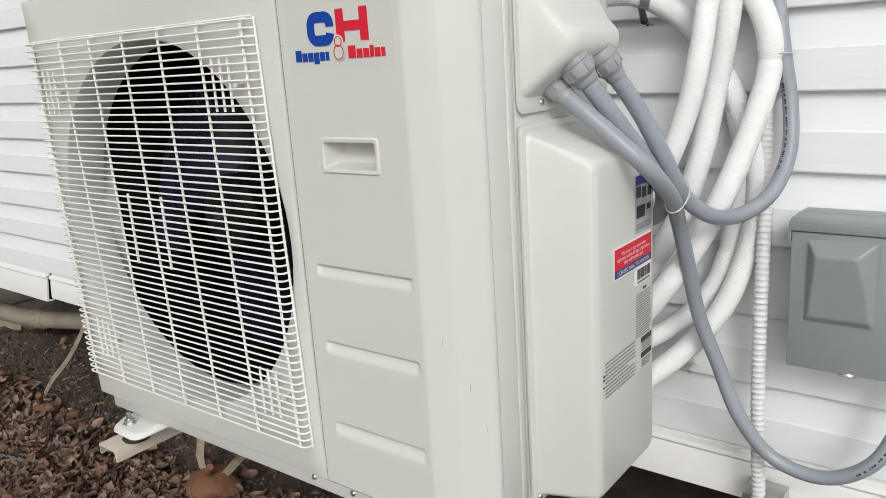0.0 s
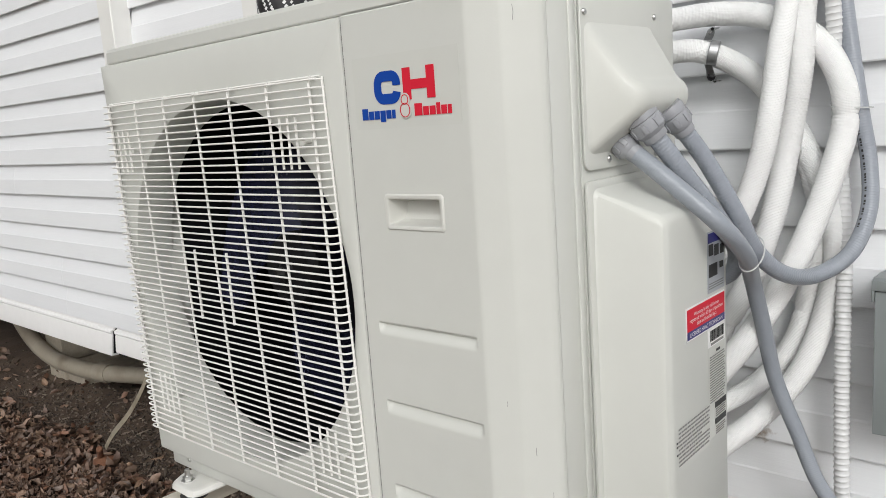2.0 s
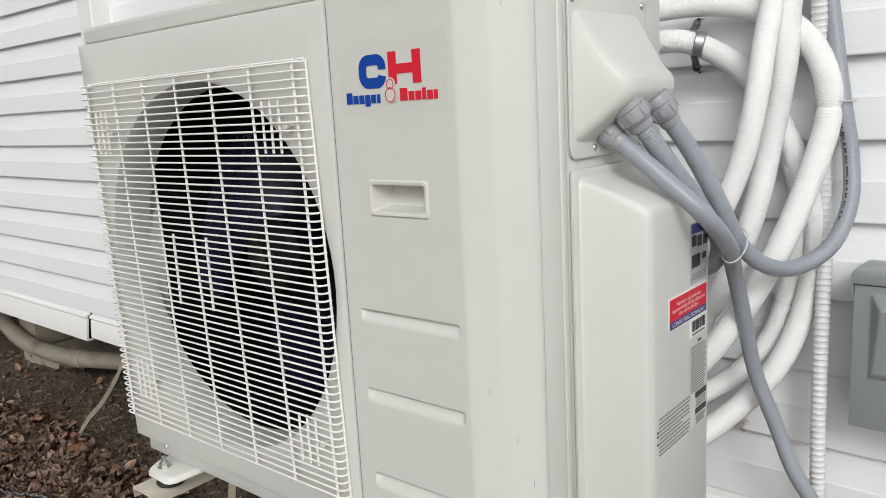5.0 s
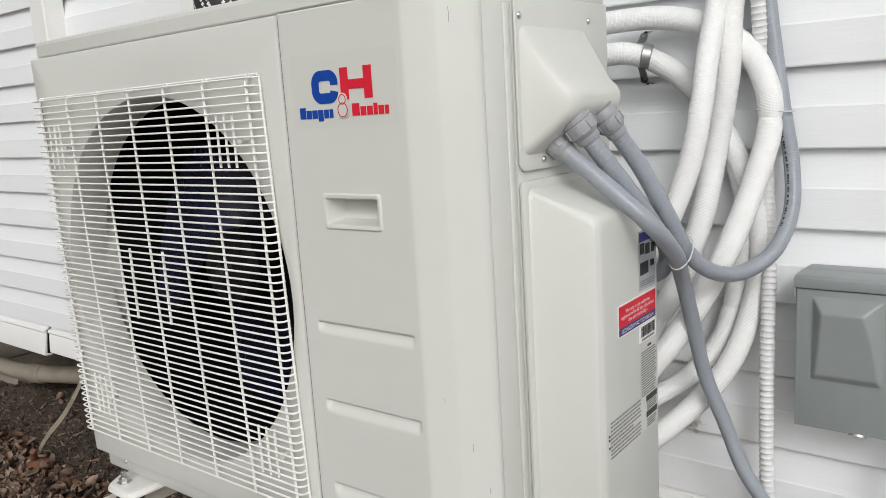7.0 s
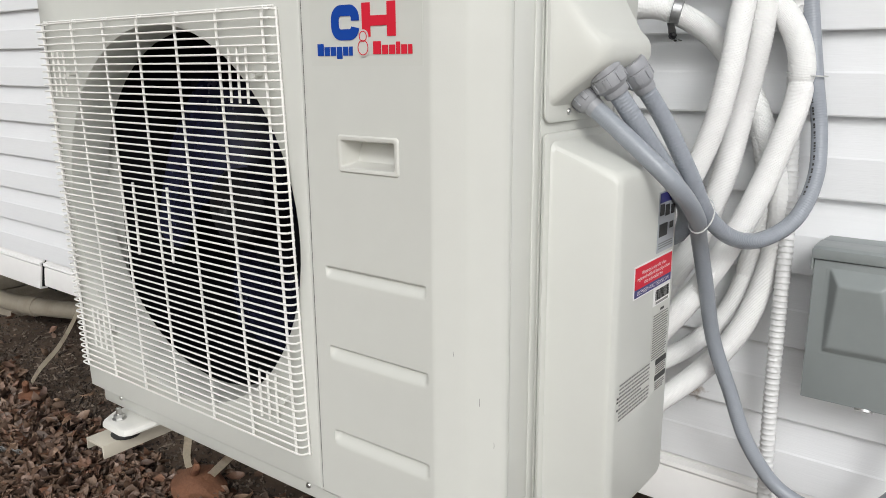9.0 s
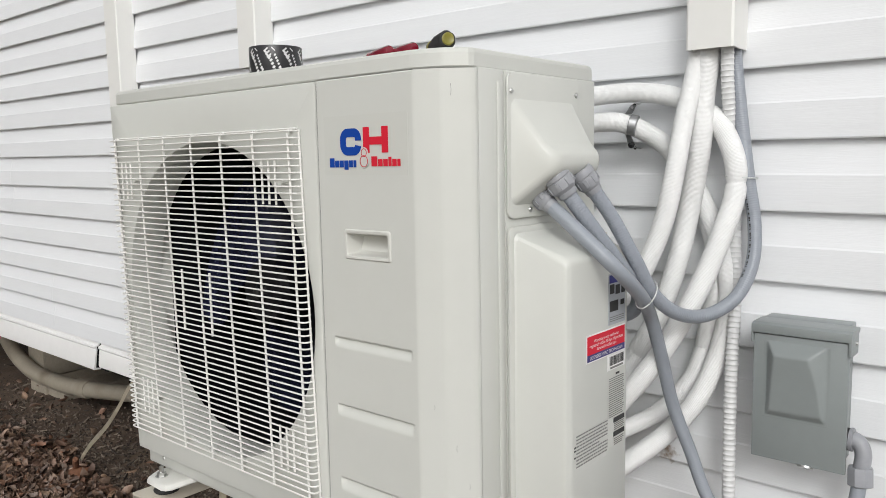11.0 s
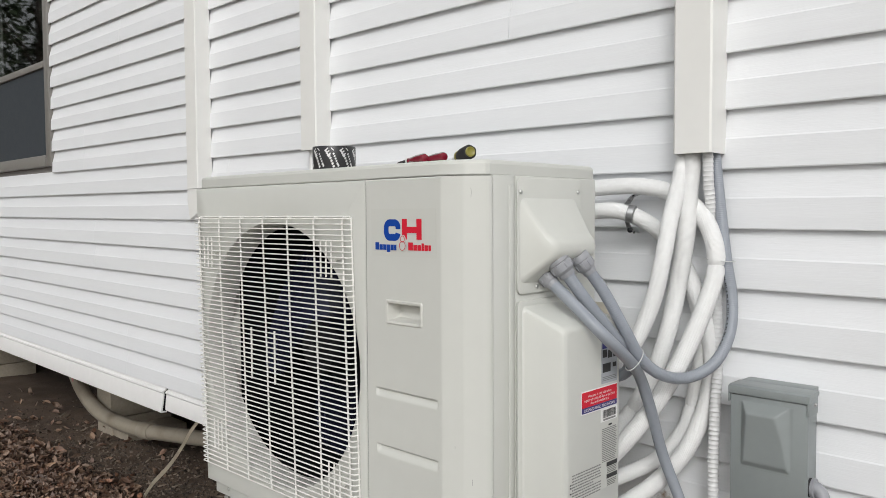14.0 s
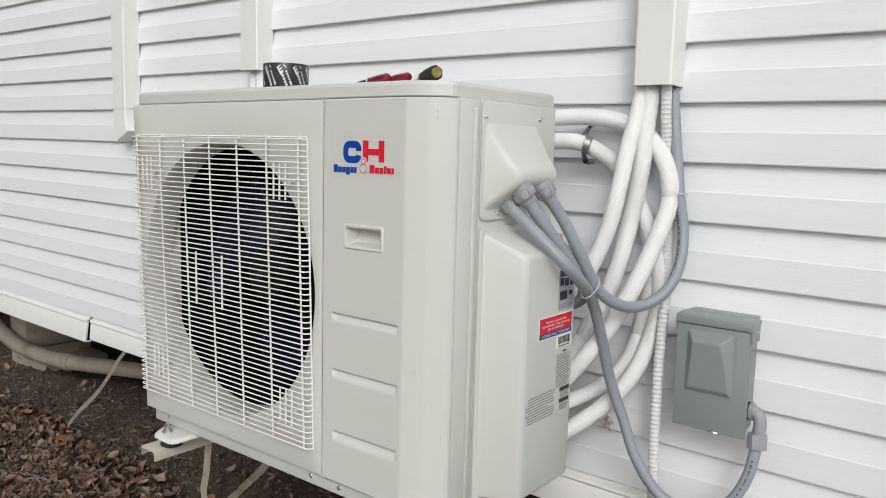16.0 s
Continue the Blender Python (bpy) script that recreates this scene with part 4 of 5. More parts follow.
def stick(y):
    """Depth along the cover face of a place on the label sheet."""
    return 0.947 * y + 0.0056


def side_label(name, label, y0, y1, z0, z1, material, x=0.0932):
    y0, y1, z0, z1 = stick(y0), stick(y1), z0 + 0.004, z1 + 0.004
    thick = 0.0001 if material is IVORY else 0.0006
    return tagged(part(name, box(x, x + thick, y0, y1, z0, z1), material, soft=False), label, "label")


def side_bar(parent, y0, y1, z0, z1, material, x=0.0941):
    y0, y1, z0, z1 = stick(y0), stick(y1), z0 + 0.004, z1 + 0.004
    return part("print_bar", box(x, x + 0.0004, y0, y1, z0, z1), material, parent, soft=False)


# colours as printed: warning, rating, barcode and instruction labels
warn = side_label("warranty_label", "red and navy printed warranty label on the cover", 0.180, 0.3025, 0.746, 0.787, PAPER)
side_bar(warn, 0.182, 0.3005, 0.758, 0.785, RED)
side_bar(warn, 0.182, 0.3005, 0.748, 0.7578, NAVY)


def words(text, size, y, z, parent, material, x=0.0946):
    cu = bpy.data.curves.new("words", "FONT")
    cu.body, cu.size, cu.align_x = text, size, "CENTER"
    tmp = new("words", cu)
    me = bpy.data.meshes.new_from_object(tmp.evaluated_get(bpy.context.evaluated_depsgraph_get()))
    bpy.data.objects.remove(tmp)
    me.materials.append(material)
    ob = new("lettering", me)
    ob.parent = parent
    ob.matrix_basis = pose(x, stick(y), z + 0.004, 90, 0, 90)
    return ob


for k, tx in enumerate(("Warranty is only valid when", "registered within 60 days of purchase", "date and installed by a")):
    words(tx, 0.0066, 0.241, 0.7745 - 0.0064 * k, warn, PAPER)
words("LICENSED HVAC TECHNICIAN", 0.0072, 0.241, 0.7504, warn, PAPER)
rate = side_label("rating_label", "grey rating label with dark printed blocks", 0.248, 0.3025, 0.791, 0.868, SILVER_LABEL)
for b in ((0.251, 0.265, 0.838, 0.852), (0.269, 0.283, 0.836, 0.850), (0.288, 0.300, 0.836, 0.848), (0.251, 0.278, 0.811, 0.827), (0.286, 0.298, 0.818, 0.826)):
    side_bar(rate, *b, INK)
for k in range(3):
    side_bar(rate, 0.251, 0.298, 0.796 + 0.003 * k, 0.7972 + 0.003 * k, INK_GREY)
side_bar(rate, 0.2495, 0.301, 0.854, 0.866, NAVY)
code = side_label("barcode_label", "white barcode label beside the red label", 0.246, 0.3025, 0.722, 0.7455, PAPER)
random.seed(4)
yy = 0.252
while yy < 0.298:
    w = random.choice((0.0005, 0.0008, 0.0011))
    side_bar(code, yy, yy + w, 0.729, 0.743, INK)
    yy += w + random.choice((0.0011, 0.0018))
side_bar(code, 0.254, 0.296, 0.7238, 0.7268, INK_GREY)
info = side_label("instruction_label", "clear instruction label with tiny dark print", 0.248, 0.3025, 0.600, 0.721, IVORY)
side_bar(info, 0.272, 0.284, 0.7125, 0.7155, INK)
random.seed(7)
for k in range(19):
    zz = 0.708 - 0.0033 * k
    side_bar(info, 0.250, 0.301 - random.random() * 0.008, zz, zz + 0.0012, INK_GREY)
side_bar(info, 0.266, 0.3022, 0.638, 0.6455, INK)
side_bar(info, 0.266, 0.3022, 0.616, 0.6235, INK)
for k in range(4):
    side_bar(info, 0.268, 0.301 - random.random() * 0.006, 0.6260 + 0.003 * k, 0.6273 + 0.003 * k, INK_GREY)
    side_bar(info, 0.268, 0.301 - random.random() * 0.006, 0.6025 + 0.003 * k, 0.6038 + 0.003 * k, INK_GREY)
note = side_label("service_label", "clear service label with lines of dark print", 0.143, 0.2475, 0.594, 0.650, IVORY)
for k in range(10):
    zz = 0.6460 - 0.0050 * k
    if k in (3, 4, 6):
        side_bar(note, 0.1445, 0.1490, zz, zz + 0.0022, INK)
    yy = 0.151
    last = 0.246 - (random.random() * 0.03 if k in (2, 5, 9) else 0.0)
    while yy < last:
        w = random.uniform(0.003, 0.011)
        side_bar(note, yy, min(yy + w, last), zz, zz + 0.0019, INK_GREY)
        yy += w + 0.0016


# ---- disconnect box on the wall ----
def disconnect_box(x, z, label):
    d = thing("disconnect_box", label, "electrical box", "electrical boxes")
    x0, x1, z0, z1, yf, yb = x, x + 0.140, z, z + 0.222, 0.474, 0.5612
    part("case", box(x0 + 0.004, x1 - 0.014, yf + 0.006, yb, z0, z1 - 0.005, 0.002), BOXGREY, d)
    # recessed black strip paints the shadow under the cap's lip
    part("gap_shade", box(x0 + 0.001, x1 - 0.002, yf + 0.0045, yf + 0.0062, z1 - 0.0225, z1 - 0.0110), INK, d)
    cov = part("door", box(x0, x1, yf, yf + 0.006, z0 - 0.001, z1 - 0.0195, 0.0015), BOXGREY, d)

    def rise(x, z):
        # pressed wedge: steep top and flanks, deepest at the top, fading to the foot
        planes = ((z0 + 0.192 - z) * 0.80, (x - x0 - 0.021) * 1.1, (x0 + 0.109 - x) * (0.62 + 1.6 * max(0.0, (z0 + 0.196 - z) / 0.122) ** 2),
                  (z - z0 - 0.072) * 0.75, 0.0060 + 0.0115 * (z - z0 - 0.074) / 0.118)
        k = 1300.0
        low = min(planes)
        h = low - math.log(sum(math.exp(-k * (p - low)) for p in planes)) / k
        return 0.0004 * math.log1p(math.exp(min(h / 0.0004, 60.0)))
    bm = bmesh.new()
    nx, nz = 48, 66
    grid = []
    for k in range(nz + 1):
        zz = z0 + 0.066 + 0.128 * k / nz
        grid.append([])
        for i in range(nx + 1):
            xx = x0 + 0.014 + 0.102 * i / nx
            edge = 0.0008 if i in (0, nx) or k in (0, nz) else -0.00015
            grid[-1].append(bm.verts.new((xx, yf + edge - rise(xx, zz), zz)))
    for k in range(nz):
        for i in range(nx):
            bm.faces.new((grid[k][i], grid[k][i + 1], grid[k + 1][i + 1], grid[k + 1][i]))
    smooth(part("embossed_panel", bm, BOXGREY, cov), 180)
    cap = prism([(yf - 0.004, z1 - 0.018), (yf - 0.004, z1 - 0.004), (yf + 0.004, z1 - 0.001), (yf + 0.046, z1 - 0.001), (yf + 0.046, z1 - 0.008), (yf + 0.002, z1 - 0.018)], x0 - 0.003, x1 + 0.003, "x", 0.0012)
    part("rain_cap", cap, BOXGREY, d, "sloping grey rain cap")
    part("rain_cap", box(x0, x1 - 0.012, yf + 0.0465, yb, z1 - 0.010, z1 - 0.0015, 0.001), BOXGREY, d, "sloping grey rain cap")
    part("cap_ear", box(x1 - 0.0016, x1 + 0.0028, yf - 0.0036, yf + 0.040, z1 - 0.040, z1 - 0.006, 0.0012), BOXGREY, d)
    part("cap_ear", box(x0 - 0.0038, x0 - 0.0006, yf - 0.0036, yb - 0.004, z1 - 0.034, z1 - 0.004, 0.0012), BOXGREY, d)
    screw((x1 + 0.0028, yf + 0.024, z1 - 0.022), (1, 0, 0), d, 0.003)
    tab = turned([(0.012, -0.0015), (0.012, 0.0015)], 18, (x0 + 0.082, yf + 0.006, z0 - 0.004), (0, 0.5, 1))
    part("lock_tab", tab, STEEL, d, "small steel lock tab")
    part("tab_hole", turned([(0.005, 0), (0.005, 0.0008)], 12, (x0 + 0.082, yf + 0.0055, z0 - 0.0035), (0, -0.5, -1)), INK, d)
    return d


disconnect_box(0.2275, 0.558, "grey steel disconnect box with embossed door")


def meter_box(x, z):
    """Smaller shut box: case, flanged cover with a raised inner panel, hasp at the foot."""
    d = thing("junction_box", "small slate grey steel box with a hasp on the wall", "electrical box", "electrical boxes")
    w, h, yf, yb = 0.125, 0.150, 0.492, 0.5612
    part("case", box(x + 0.004, x + w - 0.004, yf + 0.005, yb, z + 0.003, z + h - 0.003, 0.003), SLATE, d)
    cov = part("cover", box(x, x + w, yf, yf + 0.006, z, z + h, 0.002), SLATE, d)
    part("raised_panel", box(x + 0.034, x + w - 0.018, yf - 0.005, yf + 0.001, z + 0.028, z + h - 0.022, 0.003), SLATE, cov)
    part("label_plate", box(x + 0.030, x + 0.075, yf - 0.0012, yf + 0.0004, z + h - 0.017, z + h - 0.007, 0.0005), PAPER, cov, "small pale printed plate")
    part("hasp", hose([(x + 0.020, yf - 0.001, z + 0.020), (x + 0.026, yf - 0.006, z + 0.026), (x + 0.040, yf - 0.006, z + 0.030)], 0.0028, 0.004, 10), STEEL, cov, "bright steel hasp")
    part("hasp", hose([(x + 0.030, yf - 0.001, z + 0.004), (x + 0.040, yf - 0.007, z + 0.006), (x + 0.055, yf - 0.006, z + 0.012)], 0.0028, 0.004, 10), STEEL, cov, "bright steel hasp")


meter_box(0.676, 0.613)


def elbow_fitting():
    e = thing("conduit_elbow", "grey elbow connector from box to conduit", "conduit fitting")
    bend = [(0.351, 0.505, 0.602), (0.359, 0.505, 0.605), (0.37, 0.504, 0.607), (0.38, 0.503, 0.602), (0.386, 0.501, 0.588), (0.385, 0.498, 0.564)]
    part("elbow", hose(bend, 0.0120, 0.004, 18), FITTING, e)
    part("lock_ring", turned([(0.018, 0), (0.018, 0.005), (0.015, 0.006)], 20, (0.3660, bend[0][1], bend[1][2]), (1, 0, 0)), FITTING, e)
    part("gasket", turned([(0.0172, -0.004), (0.0172, 0.0)], 20, (0.3652, bend[0][1], bend[1][2]), (1, 0, 0)), RUBBER, e, "black rubber gasket")
    low, high = [(0.385, 0.496, 0.538), (0.383, 0.499, 0.571)]
    part("nut", turned([(0.0160, 0), (0.0190, 0.002), (0.0190, 0.025), (0.0170, 0.029)], 8, low, Vector(high) - Vector(low)), FITTING, e)
    return e


elbow_fitting()


# clamp holding the looped hose
def clamp():
    c = thing("hose_clamp", "dark metal strap clamp round the looped hose", "clamp")
    part("band", turned([(0.0176, 0), (0.0185, 0.001), (0.0185, 0.013), (0.0176, 0.014)], 24, [(-0.004, 0.492, 1.1)][0], (0.9, 0.30, -0.22)), GALV, c)
    x, y, z = [(-0.004, 0.492, 1.1)][0]
    # both ends of the perforated strap run back to the wall, above and below the hose
    for name, rows in (("upper", [(0.000, -0.004, 0.018), (-0.002, 0.010, 0.026), (-0.008, 0.030, 0.034), (-0.012, 0.060, 0.040)]),
                       ("lower", [(0.000, -0.004, -0.018), (0.000, 0.004, -0.028), (-0.004, 0.016, -0.036), (-0.006, 0.034, -0.041), (-0.010, 0.060, -0.040)])):
        line = spline([(x + a, y + b, z + c0) for a, b, c0 in rows], 0.006)
        bm = bmesh.new()
        edges = []
        for i, q in enumerate(line):
            d = (line[min(i + 1, len(line) - 1)] - line[max(i - 1, 0)]).normalized()
            side = d.cross(Vector((0.2, 0.5, 1.0)) if name == "lower" else Vector((0.2, -1.0, 0.4))).normalized()
            edges.append([bm.verts.new(q + side * w) for w in (-0.0062, 0.0062)])
        for a, b in zip(edges, edges[1:]):
            bm.faces.new((a[0], a[1], b[1], b[0]))
        bmesh.ops.solidify(bm, geom=bm.faces[:], thickness=0.0014)
        t = part("tail", bm, GALV, c, "bent perforated strap end")
        for q in (line[len(line) // 3], line[2 * len(line) // 3]):
            part("tail_hole", turned([(0.0026, -0.0016), (0.0026, 0.0022)], 10, q, (0.5, -0.8, 0.3)), INK, t)
    part("bolt", turned([(0.006, 0), (0.006, 0.004), (0.003, 0.005), (0.003, 0.010)], 8, (x - 0.003, y + 0.014, z - 0.036), (0.5, -0.8, 0.2)), DARK, c, "small dark bolt")


clamp()


def tie(p, q, along, reach, name_label):
    """A thin tie drawn round two neighbouring hoses at p and q."""
    p, q, n = Vector(p), Vector(q), Vector(along).normalized()
    u = (q - p)
    half = u.length / 2 + reach
    u = (u - n * u.dot(n)).normalized()
    v = n.cross(u)
    mid = (p + q) / 2
    pts = [mid + u * (half * math.cos(a)) + v * ((reach + 0.003) * math.sin(a)) for a in (2 * math.pi * k / 28 for k in range(29))]
    return tagged(part("cable_tie", wire_path(pts, 0.0010), TIE), name_label, "cable tie", "cable ties")


a, b = [(0.174, 0.514, 1.008), (0.194, 0.527, 1.007)]
tie(a, b, (0.1, 0.0, 1), 0.0150, "thin clear cable tie round hose and conduit")
a, b = [(0.13, 0.275, 0.835), (0.126, 0.312, 0.842)]
tie(a, b, (0.2, 0.55, -0.8), 0.013, "thin clear cable tie round grey conduits")


# ---- bracket arms, feet ----
def bracket(x):
    b = thing("wall_bracket", "beige steel bracket arm carrying the unit", "bracket", "unit brackets")
    prof = [(x - 0.028, 0.366), (x - 0.0245, 0.366), (x - 0.0245, 0.3835), (x + 0.0245, 0.3835), (x + 0.0245, 0.362), (x + 0.028, 0.362), (x + 0.028, 0.387), (x - 0.028, 0.387)]
    part("arm", prism(prof, -0.050, 0.552, "y", 0.0012), BEIGE, b)
    part("wall_rail", box(x - 0.025, x + 0.025, 0.5525, 0.5560, 0.360, 0.90, 0.001), BEIGE, b)
    for y in (-0.018, 0.345):
        pad = turned([(0.024, 0), (0.026, 0.004), (0.022, 0.009), (0.025, 0.014), (0.022, 0.0172)], 20, (x + 0.018, y + 0.018, 0.3872))
        part("rubber_pad", pad, RUBBER, b, "black rubber damper")
    return b


bracket(-0.788)
bracket(-0.105)


def foot(x):
    """Pressed steel foot: plate with turned-down rim and cut corners."""
    out = [(-0.058, 0.090), (-0.058, 0.012), (-0.052, 0.000), (-0.040, -0.020), (-0.030, -0.026), (0.026, -0.028), (0.036, -0.024), (0.042, -0.014), (0.046, 0.090)]

    def ring(g, z):
        return [(x + a * (1 - g), (b if b > 0.05 else b * (1 - g)), z) for a, b in out]
    f = part("mounting_foot", merge(loft([ring(-0.02, 0.4035), ring(-0.015, 0.4065), ring(0.08, 0.4125), ring(0.16, 0.4142), ring(0.3, 0.4146)]), box(x - 0.040, x + 0.036, 0.030, 0.088, 0.4140, 0.4214, 0.002)), FOOT, unit, "white steel mounting foot")
    bolt = part("bolt", turned([(0.0046, 0), (0.0046, 0.0205), (0.0038, 0.0215)], 12, (x - 0.014, -0.003, 0.4145)), STEEL, f, "steel stud with nut")
    part("nut", turned([(0.0125, 0.0), (0.0125, 0.0018), (0.0090, 0.0019), (0.0090, 0.0085), (0.0080, 0.0093)], 6, (x - 0.014, -0.003, 0.4148)), STEEL, bolt)


foot(-0.768)
foot(-0.095)

# ---- tools and tape on the lid ----
LID = 1.1932


def tape_roll(x, y):
    t = thing("tape_roll", "roll of black duct tape with white print", "tape", at=(x, y, LID))
    prof = [(0.034, 0.0), (0.0455, 0.0), (0.0460, 0.001), (0.0460, 0.050), (0.0455, 0.051), (0.034, 0.051)]
    bm = bmesh.new()
    rings = [[bm.verts.new((r * math.cos(a), r * math.sin(a), h)) for a in (2 * math.pi * k / 48 for k in range(48))] for r, h in prof]
    for a, b in zip(rings, rings[1:] + rings[:1]):
        for k in range(48):
            bm.faces.new((a[k], a[(k + 1) % 48], b[(k + 1) % 48], b[k]))
    part("tape", bm, TAPE, t)
    core = bmesh.new()
    rings = [[core.verts.new((r * math.cos(a), r * math.sin(a), h)) for a in (2 * math.pi * k / 40 for k in range(40))] for r, h in ((0.0315, 0.0), (0.0338, 0.0), (0.0338, 0.051), (0.0315, 0.051))]
    for a, b in zip(rings, rings[1:] + rings[:1]):
        for k in range(40):
            core.faces.new((a[k], a[(k + 1) % 40], b[(k + 1) % 40], b[k]))
    part("core", core, CARD, t, "cardboard core")
    random.seed(11)

    def patch(a0, h0, w, h, slant):
        bm = bmesh.new()
        n = 5
        lo, hi = [], []
        for i in range(n + 1):
            s = w * (i / n - 0.5)
            for out, c in ((lo, -h / 2), (hi, h / 2)):
                u = s * math.cos(slant) - c * math.sin(slant)
                v = s * math.sin(slant) + c * math.cos(slant)
                a = a0 + u / 0.0460
                out.append(bm.verts.new((0.0464 * math.cos(a), 0.0464 * math.sin(a), min(max(h0 + v, 0.001), 0.047))))
        for i in range(n):
            bm.faces.new((lo[i], lo[i + 1], hi[i + 1], hi[i]))
        part("print_bar", bm, TAPE_PRINT, t)
    for k in range(9):
        a = -math.pi + 2 * math.pi * k / 9
        for j in range(3):
            patch(a + 0.06 * j, 0.040 - 0.0052 * j, 0.0062, 0.0034, -0.75)
            patch(a + 0.05 + 0.06 * j, 0.044 - 0.0052 * j, 0.0066, 0.0024, 0.75)
        for j in range(5):
            patch(a + 0.16 + 0.05 * j, 0.031 - 0.0058 * j, 0.0040, 0.0050, -0.75)
        for j in range(6):
            patch(a + 0.36 + 0.042 * j, 0.034 - 0.0050 * j, 0.0030, 0.0040, -0.75)
        patch(a + 0.30, 0.044, 0.008, 0.0018, -0.75)
        patch(a + 0.54, 0.012, 0.006, 0.0036, -0.75)


tape_roll(-0.487, 0.100)


def screwdriver(x, y, heading, r, length, handle, label, cap=None):
    """Fluted handle lying on its thick butt end, the shank pointing away and slightly down."""
    s = thing("screwdriver", label, "screwdriver", "screwdrivers on the lid", at=(x, y, LID + r * 1.02))
    drop = 0.30 * r / length
    s.rotation_euler = (0, -drop, radians(heading))
    prof = [(0.45, 0.0), (0.80, 0.016), (0.95, 0.05), (1.0, 0.11), (1.0, 0.42), (0.92, 0.58), (0.78, 0.74), (0.70, 0.84), (0.74, 0.93), (0.70, 1.0)]
    bm = turned([(a * r, h * length) for a, h in prof], 36, (0, 0, 0), (-1, 0, 0))
    for v in bm.verts:
        if math.hypot(v.co.y, v.co.z) > 0.86 * r:
            a = math.atan2(v.co.z, v.co.y)
            k = 1 - 0.08 * (0.5 + 0.5 * math.cos(6 * a)) ** 2
            v.co.y *= k
            v.co.z *= k
    part("handle", bm, handle, s)
    part("shank", turned([(0.0042, 0), (0.0042, 0.036), (0.0028, 0.040)], 10, (-length * 0.995, 0, 0), (-1, 0, -0.05)), RUBBER if cap is None else STEEL, s, "dark shank" if cap is None else "steel shank")
    if cap:
        part("end_cap", turned([(0.66 * r, -0.004), (0.66 * r, 0.0018), (0.55 * r, 0.0026), (0.30 * r, 0.0012)], 20, (0.0, 0, 0), (1, 0, 0)), cap, s, "yellow end cap")
        part("collar", turned([(0.80 * r, 0), (0.80 * r, 0.10 * length), (0.72 * r, 0.12 * length)], 20, (-0.86 * length, 0, 0), (-1, 0, 0)), cap, s, "yellow collar")
    else:
        part("collar", turned([(0.76 * r, 0), (0.72 * r, 0.09 * length)], 20, (-0.92 * length, 0, 0), (-1, 0, 0)), CLEAR, s, "pale translucent collar")
    return s


screwdriver(-0.155, 0.048, -14, 0.0084, 0.064, HANDLE_RED, "screwdriver with translucent red handle")
screwdriver(-0.110, 0.052, -10, 0.0084, 0.064, HANDLE_RED, "second red-handled screwdriver lying on the lid")
screwdriver(-0.050, 0.052, -30, 0.0132, 0.066, RUBBER, "screwdriver with black and yellow handle", HANDLE_YELLOW)


# ---- under the house ----
def strap(points, label, half=0.012, face=(-0.55, 0.83, 0.1)):
    """A flat steel tie-down strap that sags."""
    c = spline(points, 0.03)
    bm = bmesh.new()
    rows = []
    for i, q in enumerate(c):
        d = (c[min(i + 1, len(c) - 1)] - c[max(i - 1, 0)]).normalized()
        s = d.cross(Vector(face)).normalized()
        rows.append([bm.verts.new(q + s * w) for w in (-half, half)])
    for a, b in zip(rows, rows[1:]):
        bm.faces.new((a[0], a[1], b[1], b[0]))
    bmesh.ops.solidify(bm, geom=bm.faces[:], thickness=0.0025)
    return tagged(part("tie_down_strap", bm, STRAP), label, "strap", "house tie-down straps")


def anchor(x, y, r):
    g = ground_height(x, y)
    a = thing("ground_anchor", "rusted iron anchor head in the soil", "ground anchor", "ground anchors", at=(x, y, g))
    bm = bmesh.new()
    bmesh.ops.create_icosphere(bm, subdivisions=3, radius=1)
    for v in bm.verts:
        k = 1 + 0.22 * noise.noise(v.co * 2.1 + Vector((x, y, 0)))
        v.co = Vector((v.co.x * r * k, v.co.y * r * 0.8 * k, v.co.z * r * 0.6 * k + r * 0.15))
    part("head", bm, RUST, a)
    part("bolt", turned([(0.012, 0), (0.012, 0.10), (0.008, 0.105)], 10, (-0.02, 0, r * 0.5), (0.5, -0.2, 0.5)), RUST, a)
    return a


strap([(-1.99, 0.60, 0.30), (-2.03, 0.565, 0.235), (-2.095, 0.56, 0.16), (-2.21, 0.56, 0.055), (-2.39, 0.56, -0.078), (-2.45, 0.555, -0.14)], "tan flat strap slanting down to the soil", 0.010, (0.25, 1, 0.1))
strap([(-0.97, 0.62, 0.29), (-1.148, 0.57, 0.046), (-1.25, 0.56, -0.055), (-1.38, 0.55, -0.18)], "tan flat strap from the house frame")
strap([(-1.43, 0.60, 0.36), (-1.445, 0.57, 0.10), (-1.455, 0.56, -0.06), (-1.465, 0.555, -0.145), (-1.41, 0.55, -0.185)], "tan flat strap bent towards the anchor")
anchor(-2.45, 0.54, 0.06)
anchor(-1.385, 0.53, 0.10)


def pier(x, y, label):
    p = thing("block_pier", label, "pier", "house piers", at=(x, y, 0))
    z = -0.30
    while z < 0.27:
        h = min(0.19, 0.288 - z)
        if h < 0.04:
            break
        part("concrete_block", box(-0.10, 0.10, -0.10, 0.28, z, z + h - 0.006, 0.006), CONCRETE, p)
        z += 0.19
    return p


edge_pier = pier(-3.84, 1.045, "stacked concrete block pier under the house")
part("footing", box(-0.14, 0.30, -0.085, 0.28, -0.30, -0.168, 0.008), CONCRETE, edge_pier)
pier(-1.655, 1.10, "stacked concrete block pier behind the straps")
pier(-6.2, 1.02, "stacked concrete block pier in the shade")
pier(1.4, 1.02, "stacked concrete block pier in the shade")


